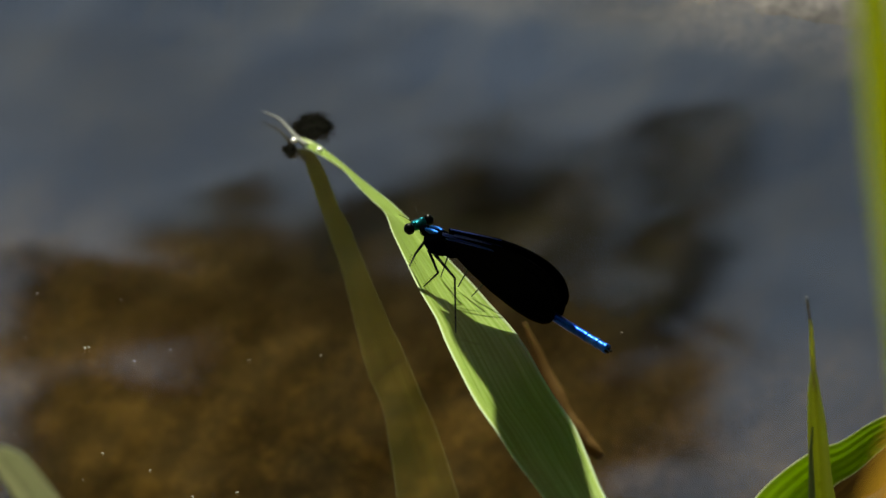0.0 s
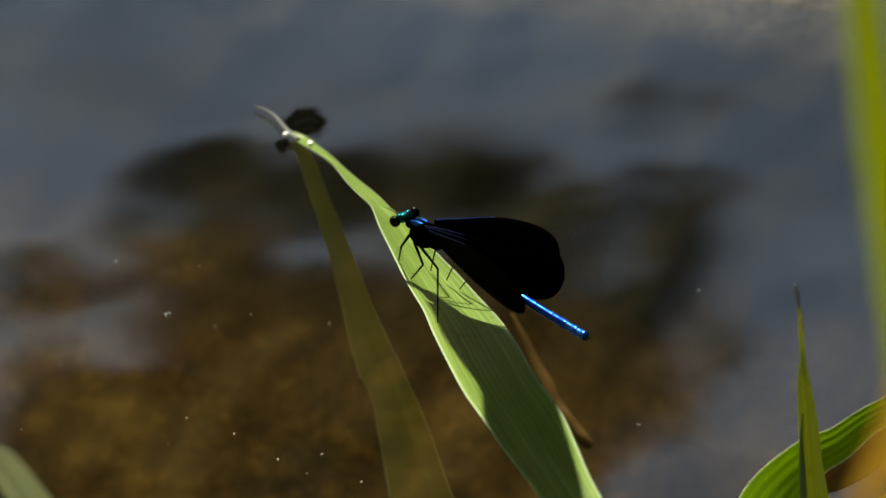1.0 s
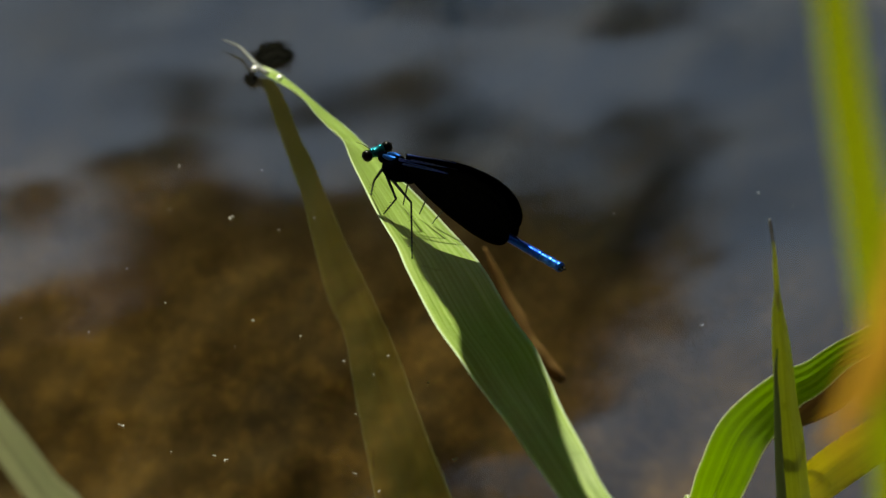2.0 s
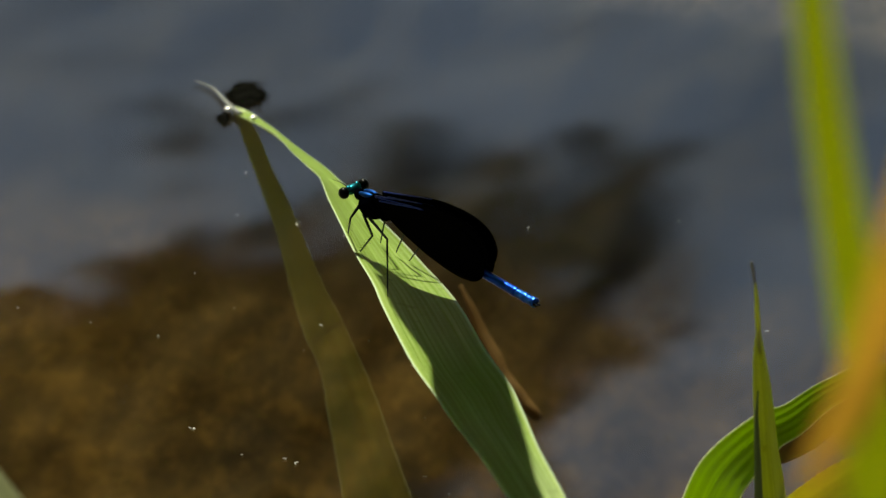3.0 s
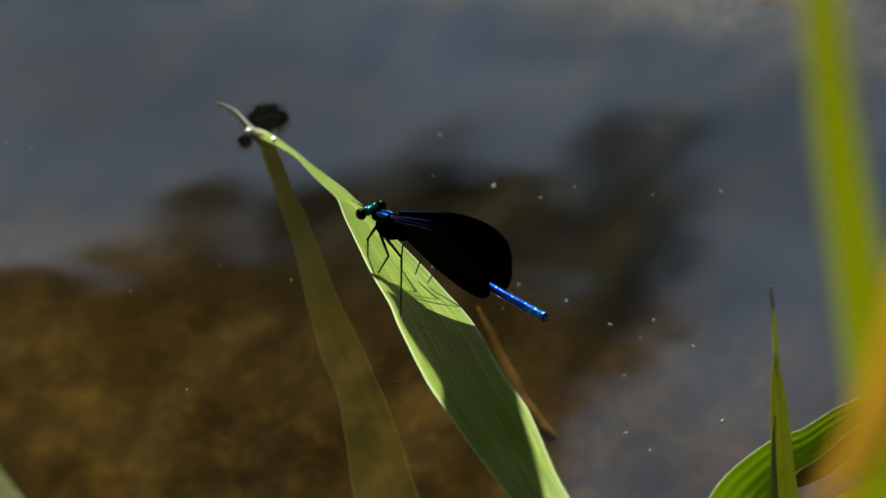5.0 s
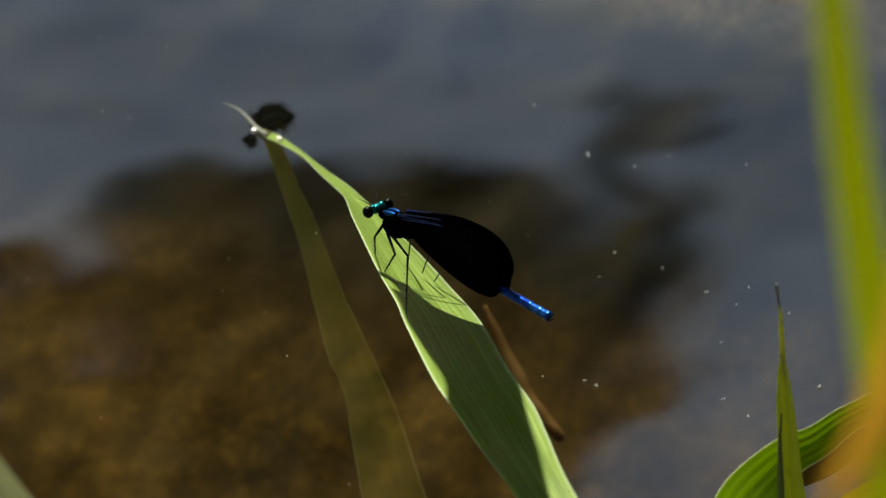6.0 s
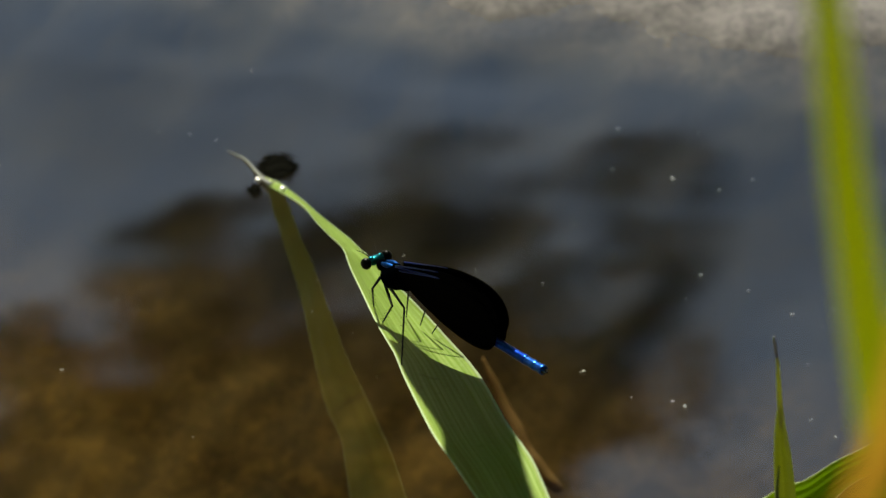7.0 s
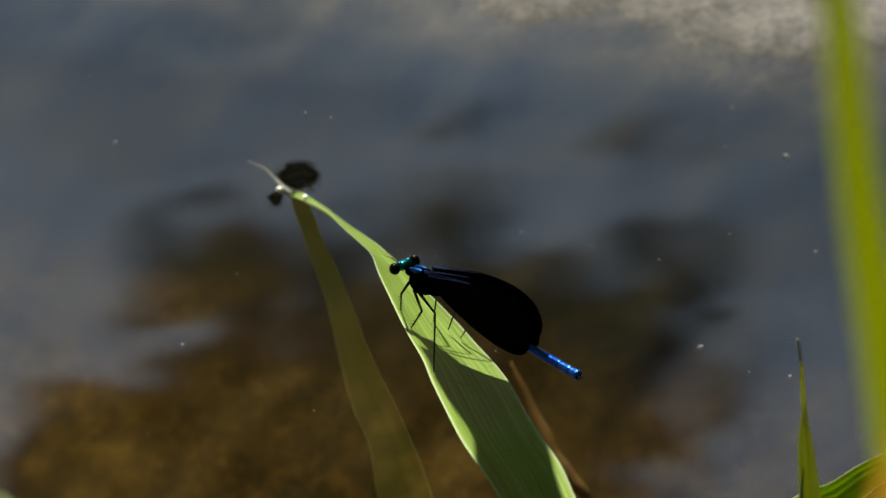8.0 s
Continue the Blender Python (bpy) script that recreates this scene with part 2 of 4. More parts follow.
def bed_material():
    m = material("silt_bed", (0.1, 0.06, 0.03), 0.9)
    big = noise_node(m, 9.0, 5.0, 0.6)
    mid = noise_node(m, 52.0, 5.0, 0.62)
    fine = noise_node(m, 210.0, 4.0, 0.6)
    a = ramp_node(m, big.outputs[0], [(0.36, (0.028, 0.021, 0.009)), (0.5, (0.094, 0.064, 0.020)), (0.66, (0.185, 0.128, 0.042))])
    c = mix_node(m, 0.55, a.outputs[0], ramp_node(m, mid.outputs[0], [(0.34, (0.022, 0.017, 0.008)), (0.5, (0.105, 0.073, 0.023)), (0.68, (0.29, 0.192, 0.052))]).outputs[0])
    n, l = m.node_tree.nodes, m.node_tree.links
    co = n.new("ShaderNodeTexCoord")
    sep = n.new("ShaderNodeSeparateXYZ")
    l.new(co.outputs["Object"], sep.inputs[0])
    wob = n.new("ShaderNodeMath")
    wob.operation = "MULTIPLY_ADD"
    wob.inputs[1].default_value = 0.05
    l.new(mid.outputs[0], wob.inputs[0])
    l.new(sep.outputs[2], wob.inputs[2])
    up = n.new("ShaderNodeMapRange")
    up.inputs["From Min"].default_value, up.inputs["From Max"].default_value = -0.030, -0.010
    l.new(wob.outputs[0], up.inputs[0])
    # slope below the mud coloured near-black, painting in the dimness of deep water
    c = mix_node(m, up.outputs[0], c, (0.019, 0.0205, 0.0205))
    c = mix_node(m, mix_node(m, up.outputs[0], (0.18, 0.18, 0.18), (0.03, 0.03, 0.03)), c, ramp_node(m, fine.outputs[0], [(0.38, (0.018, 0.013, 0.006)), (0.52, (0.12, 0.078, 0.024)), (0.66, (0.34, 0.225, 0.06))]).outputs[0])
    # pale mud where the bed comes up to the air
    pale = ramp_node(m, mid.outputs[0], [(0.3, (0.080, 0.074, 0.086)), (0.5, (0.136, 0.125, 0.146)), (0.7, (0.21, 0.19, 0.215))])
    pale = mix_node(m, 0.4, pale.outputs[0], ramp_node(m, fine.outputs[0], [(0.32, (0.05, 0.046, 0.05)), (0.68, (0.24, 0.215, 0.215))]).outputs[0])
    pale = mix_node(m, 0.3, pale, ramp_node(m, noise_node(m, 560.0, 3.0, 0.6).outputs[0], [(0.35, (0.05, 0.046, 0.05)), (0.66, (0.29, 0.26, 0.255))]).outputs[0])
    dry = n.new("ShaderNodeMapRange")
    dry.inputs["From Min"].default_value, dry.inputs["From Max"].default_value = -0.005, 0.002
    l.new(sep.outputs[2], dry.inputs[0])
    c = mix_node(m, dry.outputs[0], c, pale)
    l.new(c, n["Principled BSDF"].inputs["Base Color"])
    bump_node(m, mid.outputs[0], 0.3, 0.0015)
    return m


M_BED = bed_material()


# ---- mesh helpers ----
def smooth(me):
    me.polygons.foreach_set("use_smooth", [True] * len(me.polygons))
    return me


def part(name, bm, mat, parent=None, label="", soft=True):
    me = bpy.data.meshes.new(name)
    bmesh.ops.recalc_face_normals(bm, faces=bm.faces[:])
    bm.to_mesh(me)
    bm.free()
    if soft:
        smooth(me)
    me.materials.append(mat)
    ob = new(name, me)
    if parent:
        ob.parent = parent
    if label:
        tagged(ob, label)
    return ob


def sheet(name, verts, faces, mat, soft=True):
    me = bpy.data.meshes.new(name)
    me.from_pydata(verts, [], faces)
    me.update()
    if soft:
        smooth(me)
    me.materials.append(mat)
    return new(name, me)


def spline(points, count):
    """Catmull-Rom through rows of numbers, resampled to count rows."""
    p = [np.array(r, float) for r in points]
    p = [2 * p[0] - p[1], *p, 2 * p[-1] - p[-2]]
    out = []
    for k in range(count):
        s = k / (count - 1) * (len(p) - 3)
        i = min(int(s), len(p) - 4)
        t = s - i
        a, b, c, d = p[i:i + 4]
        out.append(0.5 * (2 * b + (c - a) * t + (2 * a - 5 * b + 4 * c - d) * t * t + (3 * b - a - 3 * c + d) * t ** 3))
    return out


def blade_mesh(stations, count, fold=0.12, thick=0.25, across=10, wave=0.0, side=None, face_to=None, ribs=0.0):
    """A grass blade. stations: x, y, z, width (mm) and bank (degrees) along the midrib; it has a keel, a top and an underside."""
    rows = spline(stations, count)
    bm = bmesh.new()
    uv = bm.loops.layers.uv.new("uv")
    rng = random.Random(len(stations) * 7 + count)
    phase = rng.uniform(0, 6)
    grid_top, grid_low, length = [], [], 0.0
    for k, r in enumerate(rows):
        c = Vector(r[:3])
        ahead = Vector(rows[min(k + 1, count - 1)][:3]) - Vector(rows[max(k - 1, 0)][:3])
        ahead.normalize()
        if k:
            length += (c - Vector(rows[k - 1][:3])).length
        level = Vector(side) if side else ahead.cross(Vector(face_to or (0, 0, 1)))
        level = (level - ahead * level.dot(ahead)).normalized()
        up = level.cross(ahead).normalized()
        turn = Matrix.Rotation(radians(r[4]), 3, ahead)
        level, up = turn @ level, turn @ up
        w = max(r[3], 0.12) / 2
        top, low = [], []
        for j in range(across + 1):
            s = 2 * j / across - 1
            lift = fold * w * (s * s) * 1.1 + fold * w * abs(s) * 0.5
            lift += ribs * math.sin(s * 15.0)
            lift += wave * w * math.sin(k * 0.21 + phase) * s
            rib = thick * (0.35 + 0.65 * (1 - abs(s)) ** 2)
            q = c + level * (w * s) + up * lift
            top.append(bm.verts.new((q + up * rib * 0.5) * MM))
            low.append(bm.verts.new((q - up * rib * 0.5) * MM))
        grid_top.append((top, length))
        grid_low.append((low, length))

    def face(vs, coords):
        try:
            f = bm.faces.new(vs)
        except ValueError:
            return
        for lp, co in zip(f.loops, coords):
            lp[uv].uv = co

    for g in (grid_top, grid_low):
        for k in range(count - 1):
            (a, la), (b, lb) = g[k], g[k + 1]
            for j in range(across):
                u0, u1 = j / across * 6.2832, (j + 1) / across * 6.2832
                face((a[j], a[j + 1], b[j + 1], b[j]), ((u0, la / 10), (u1, la / 10), (u1, lb / 10), (u0, lb / 10)))
    for k in range(count - 1):
        for j in (0, across):
            face((grid_top[k][0][j], grid_low[k][0][j], grid_low[k + 1][0][j], grid_top[k + 1][0][j]), ((0, 0),) * 4)
    for k in (0, count - 1):
        face(grid_top[k][0] + grid_low[k][0][::-1], ((0, 0),) * (2 * across + 2))
    return bm


def tube_mesh(points, count, sides=8):
    """A round stem along x, y, z, radius rows in mm."""
    bm = bmesh.new()
    tube_into(bm, points, count, sides)
    return bm


def tube_into(bm, points, count, sides=8):
    rows = spline(points, count)
    rings = []
    for k, r in enumerate(rows):
        c = Vector(r[:3])
        ahead = (Vector(rows[min(k + 1, count - 1)][:3]) - Vector(rows[max(k - 1, 0)][:3])).normalized()
        level = ahead.cross(Vector((0.03, 0.02, 1)))
        level = level.normalized() if level.length > 1e-4 else Vector((1, 0, 0))
        up = level.cross(ahead)
        rad = max(r[3], 0.01)
        rings.append([bm.verts.new((c + level * rad * math.cos(6.28319 * j / sides) + up * rad * math.sin(6.28319 * j / sides)) * MM) for j in range(sides)])
    for a, b in zip(rings, rings[1:]):
        for j in range(sides):
            bm.faces.new((a[j], a[(j + 1) % sides], b[(j + 1) % sides], b[j]))
    bm.faces.new(rings[0][::-1])
    bm.faces.new(rings[-1])


def ball_into(bm, c, radii, turn=None, u=14, v=10, rough=0.0):
    made = bmesh.ops.create_uvsphere(bm, u_segments=u, v_segments=v, radius=1.0)["verts"]
    for vert in made:
        p = vert.co * (1 + rough * noise.noise(vert.co * 2.3 + Vector(c)))
        p = Vector((p.x * radii[0], p.y * radii[1], p.z * radii[2]))
        if turn:
            p = turn @ p
        vert.co = (p + Vector(c)) * MM
    return made


# ---- water, bed and banks ----
rng = random.Random(11)
# wave length, slope and spread of heading: a slow swell, and small wavelets that run towards the bank
RIPPLES = [(lam, 1.85 + rng.uniform(-spread, spread), s * 0.8, rng.uniform(0, 6.28)) for lam, s, spread in
           ((0.20, 0.0014, 1.2), (0.15, 0.0017, 1.2), (0.11, 0.0019, 1.0), (0.085, 0.0020, 0.9), (0.064, 0.0020, 0.8), (0.049, 0.0020, 0.7),
            (0.037, 0.0017, 0.6), (0.028, 0.0015, 0.6), (0.021, 0.0012, 0.55), (0.0165, 0.0009, 0.55), (0.013, 0.0006, 0.6))]


def ripple(x, y):
    """Height of the small waves, in metres."""
    z = 0.0
    for lam, ang, slope, ph in RIPPLES:
        k = 6.28319 / lam
        z = z + slope / k * np.sin(k * (x * math.cos(ang) + y * math.sin(ang)) + ph)
    return z


def axis(fine0, fine1, step, far):
    a = [fine0 + step * i for i in range(int(round((fine1 - fine0) / step)) + 1)]
    lo, hi, d = [a[0]], [a[-1]], step
    while hi[-1] < far:
        d *= 1.6
        hi.append(hi[-1] + d)
        lo.append(lo[-1] - d)
    return lo[:0:-1] + a + hi[1:]


def build_water():
    xs, ys = axis(-0.44, 0.44, 0.0022, 9.0), axis(-0.34, 0.34, 0.0022, 9.0)
    gx, gy = np.meshgrid(np.array(xs), np.array(ys))
    edge = np.minimum(0.44 - np.abs(gx), 0.34 - np.abs(gy))
    gz = ripple(gx, gy) * np.clip(edge / 0.06, 0.0, 1.0)
    verts = np.stack([gx, gy, gz], -1).reshape(-1, 3).tolist()
    w = len(xs)
    faces = [(j * w + i, j * w + i + 1, (j + 1) * w + i + 1, (j + 1) * w + i) for j in range(len(ys) - 1) for i in range(w - 1)]
    return tagged(sheet("water", verts, faces, M_WATER), "clear brownish stream water with faint ripples and sky reflections", "water", kind="structure")


water = build_water()


def ground_height(x, y):
    bed = -0.085 - 0.012 * noise.noise(Vector((x * 3, y * 3, 1.0))) - 0.004 * noise.noise(Vector((x * 16, y * 16, 4.0)))
    bed += 0.0025 * noise.noise(Vector((x * 40, y * 40, 2.0)))
    d = (y - (0.064 - 0.34 * (x - 0.038))) * 0.93
    d = min(d, (x + 0.12) * 1.0, (0.55 - x) * 0.4, (0.45 - y) * 0.4)
    d += (0.010 * noise.noise(Vector((x * 45, y * 45, 0.3))) + 0.007 * noise.noise(Vector((x * 120, y * 120, 1.3))) + 0.004 * noise.noise(Vector((x * 260, y * 260, 2.3)))) * min(1.0, max(0.0, 1.0 + d / 0.03))
    spit = 0.007 * (1 - math.exp(-d / 0.04)) if d > 0 else (d * 0.35 if d > -0.012 else -0.0042 + (d + 0.012) * 0.95)
    relief = 0.0011 * noise.noise(Vector((x * 95, y * 75, 3.0))) + 0.0007 * noise.noise(Vector((x * 190, y * 170, 6.0)))
    bed += relief
    if d < -0.012:
        spit += relief
    spit += 0.0022 * noise.noise(Vector((x * 70, y * 70, 5.0))) + 0.0006 * noise.noise(Vector((x * 210, y * 210, 8.0)))
    bed = max(bed, spit)
    near = -0.40 - y + 0.03 * noise.noise(Vector((x * 6, y * 6, 7.0)))
    rise = max(0.0, min(1.0, near / 0.25 + 0.5))
    bank = bed + (0.035 - bed) * rise * rise * (3 - 2 * rise) + max(0.0, near) * 0.12
    far = max(0.0, min(1.0, (y - 2.2 + 0.3 * noise.noise(Vector((x * 0.8, 0, 3.0)))) / 0.8))
    bank += (0.35 - bank) * far * far * (3 - 2 * far) + max(0.0, y - 3.0) * 0.01
    return bank


def build_ground():
    xs, ys = axis(-0.12, 0.24, 0.0025, 300.0), axis(-0.12, 0.26, 0.0025, 300.0)
    verts = [(x, y, ground_height(x, y)) for y in ys for x in xs]
    w = len(xs)
    faces = [(j * w + i, j * w + i + 1, (j + 1) * w + i + 1, (j + 1) * w + i) for j in range(len(ys) - 1) for i in range(w - 1)]
    return tagged(sheet("ground", verts, faces, M_BED), "brown silty stream bed rising to earth banks", "ground", kind="structure")


build_ground()


# ---- the reed leaf that the insect sits on ----
LEAF = [(1.97, -3.53, 0.17, 2.36, -2.2), (3.81, -8.49, 2.01, 3.13, -14.5), (5.85, -14.6, 4.61, 3.33, -23.1), (7.85, -20.29, 6.68, 4.12, -34.2), (9.89, -26.66, 9.11, 4.58, -37), (13.5, -39.58, 13.84, 6.33, -32.1),
        (15.95, -47.62, 16.32, 7.77, -35.1), (18.61, -55.63, 18.41, 7.89, -35.7), (21.16, -67.24, 21.24, 9.82, -27.8), (24.42, -84.33, 26.43, 11.9, -22.5), (27.21, -97.41, 29.67, 13.5, -20.3), (30.32, -110.52, 32.89, 14.4, -17.3),
        (32.13, -120.94, 35.57, 14.61, -12.6), (34.51, -135.89, 39.59, 14.22, -9.1), (36.49, -147.07, 42.59, 14.15, -7.3), (39.14, -158.84, 45.61, 13.76, -6), (41.2, -169.98, 48.22, 12.7, -5.9), (44.34, -186.69, 52.99, 9.86, 0.5), (47.44, -201.04, 55.88, 8.99, -0.4), (50.01, -212.6, 57.76, 8.23, -5.2), (54.61, -230.45, 60.71, 7.75, -5.1),
        (64, -275, 64, 8.8, -6), (71, -312, 62, 8.0, 0), (76, -342, 50, 6.5, 0), (78, -356, 30, 4.5, 0)]


def build_reed():
    root = new("reed")
    root.location = (0.080, -0.360, -0.07)
    back = Matrix.Translation(-root.location)
    stem = part("stem", tube_mesh([(80, -360, -80, 3.4), (79, -359, 0, 3.2), (78.5, -357.5, 30, 2.8), (77, -348, 46, 2.0)], 20, 10), M_STALK, root)
    stem.matrix_local = back
    rows = spline([(0.2, -1.6, 0.2, 1.2, -4)] + LEAF, 181)
    neck = 52
    blade = part("leaf_blade", blade_mesh(rows[neck:], 181 - neck, 0.13, 0.28, 14), M_REED, root, "broad pale green leaf blade lit from behind")
    blade.matrix_local = back
    tip = part("leaf_tip", blade_mesh(rows[:neck + 2], neck + 2, 0.13, 0.26, 14), M_REED, root, "narrow whitish leaf tip touching the water")
    tip.matrix_local = back
    part("dry_point", tube_mesh([(-7.2, 8.1, 0.12, 0.06), (-5.6, 6.9, 0.14, 0.17), (-3.8, 5.3, 0.2, 0.24), (-2.4, 2.8, 0.3, 0.27), (-1.0, -0.2, 0.5, 0.34), (0.4, -2.9, 0.7, 0.5), (1.6, -4.6, 0.9, 0.4)], 26, 7), M_TIP, tip, "withered white point of the leaf")
    tagged(root, "green reed with one leaf arching down to touch the water", "reed")
    return root, tip


reed, reed_tip = build_reed()


def build_clump():
    bm = bmesh.new()
    r = random.Random(5)
    for cx, cy, rx, ry, many in ((2.6, 3.0, 3.6, 4.6, 420), (4.6, 2.2, 1.6, 1.5, 110), (-1.5, -4.9, 1.1, 2.1, 150), (-2.3, -4.4, 0.8, 1.0, 60)):
        for k in range(9):
            a = r.uniform(0, 6.28)
            q = r.uniform(0.05, 0.4)
            ball_into(bm, (cx + math.cos(a) * rx * q, cy + math.sin(a) * ry * q, 0.3), (rx * r.uniform(0.2, 0.38), ry * r.uniform(0.2, 0.38), 0.3), Matrix.Rotation(r.uniform(0, 3), 3, "Z"), 14, 8, 0.4)
        for k in range(many):
            a = r.uniform(0, 6.28)
            far = min(1.45, max(0.45, r.gauss(0.85, 0.25)))
            bend = a + r.uniform(-0.5, 0.5)
            p, q = (math.cos(a) * rx, math.sin(a) * ry), (math.cos(bend) * rx, math.sin(bend) * ry)
            tube_into(bm, [(cx + p[0] * 0.3, cy + p[1] * 0.3, 0.3, 0.1), (cx + p[0] * far * 0.75, cy + p[1] * far * 0.75, 0.3, 0.085), (cx + q[0] * far, cy + q[1] * far, 0.22, 0.03)], 5, 4)
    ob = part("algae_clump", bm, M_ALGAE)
    return tagged(ob, "small dark clump of algae caught at the leaf tip", "algae", kind="stuff")


clump = build_clump()


def build_drop(x, y, z, r):
    bm = bmesh.new()
    ball_into(bm, (0, 0, 0), (r, r, r * 0.8))
    ob = part("water_drop", bm, M_DROP)
    ob.location = (x * MM, y * MM, z * MM)
    return tagged(ob, "tiny water drop on the leaf edge, coloured white for its glint", "water drop", "drops on the leaf tip")


drops = [build_drop(-0.8, -3.0, 0.9, 0.62), build_drop(3.98, -9.1, 3.0, 0.6)]


# ---- the damselfly ----
def wing_half(u, front):
    """Half the breadth of a wing, of 1, at u along it: the front edge runs straighter from the hinge than the back edge."""
    if front:
        at, to = (0, 0.1, 0.27, 0.42, 0.57, 0.72, 0.83, 0.91, 0.96, 0.99, 1), (0.14, 0.30, 0.58, 0.82, 0.96, 1.0, 0.94, 0.79, 0.58, 0.30, 0.02)
    else:
        at, to = (0, 0.08, 0.2, 0.42, 0.62, 0.76, 0.87, 0.93, 0.97, 0.99, 1), (0.14, 0.28, 0.54, 0.84, 0.99, 1.0, 0.90, 0.74, 0.52, 0.30, 0.02)
    return float(np.mean([np.interp(max(0.0, u + d * min(1.0, (1 - u) / 0.1)), at, to) for d in (-0.03, -0.015, 0.0, 0.015, 0.03)]))


def wing_mesh(length, width, skew):
    """A broad rounded wing along +x, its stiff front edge up (+z)."""
    bm = bmesh.new()
    nu, nv = 40, 12
    sides = []
    for face_side in (0.05, -0.05):
        rows = []
        for i in range(nu + 1):
            u = 1 - (1 - i / nu) ** 1.35
            mid = skew * math.sin(u * 2.4)
            row = []
            for j in range(nv + 1):
                v = 2 * j / nv - 1
                half = width / 2 * wing_half(u, v > 0)
                pleat = 0.10 * math.sin(v * 13 + u * 2) * (1 - u * 0.4)
                row.append(bm.verts.new(((u * length) * MM, (face_side + pleat) * MM, (mid + half * v) * MM)))
            rows.append(row)
        for a, b in zip(rows, rows[1:]):
            for j in range(nv):
                bm.faces.new((a[j], a[j + 1], b[j + 1], b[j]))
        sides.append(rows)
    t, l = sides
    for i in range(nu):
        for j in (0, nv):
            bm.faces.new((t[i][j], l[i][j], l[i + 1][j], t[i + 1][j]))
    for i in (0, nu):
        bm.faces.new(t[i] + l[i][::-1])
    return bm


def vein_mesh(length, width, skew, where):
    bm = bmesh.new()
    pts = []
    for u in (0.02, 0.10, 0.18, 0.27, 0.36, 0.45):
        pts.append((u * length, -0.12, skew * math.sin(u * 2.4) + width / 2 * wing_half(u, True) * where, 0.15 - 0.2 * u))
    tube_into(bm, pts, 18, 6)
    return bm


def limb(name, pts, parent):
    """Thigh, shin and foot, each straight, with short hairs along the shin."""
    bm = bmesh.new()
    hip, knee, foot = (Vector(p) for p in pts)
    ankle = knee.lerp(foot, 0.82)
    for a, c, ra, rc in ((hip, knee, 0.30, 0.19), (knee, ankle, 0.19, 0.12), (ankle, foot, 0.12, 0.09)):
        tube_into(bm, [(*a, ra), (*a.lerp(c, 0.5), (ra + rc) / 2), (*c, rc)], 5, 7)
    out = (knee - hip).cross(foot - knee).normalized()
    for k in range(9):
        p = knee.lerp(foot, 0.15 + 0.07 * k)
        q = p + (out * (1 if k % 2 else -1) + (foot - knee).normalized() * 0.6) * 0.75
        tube_into(bm, [(*p, 0.035), (*q, 0.012)], 2, 3)
    return part(name, bm, M_LEG, parent)


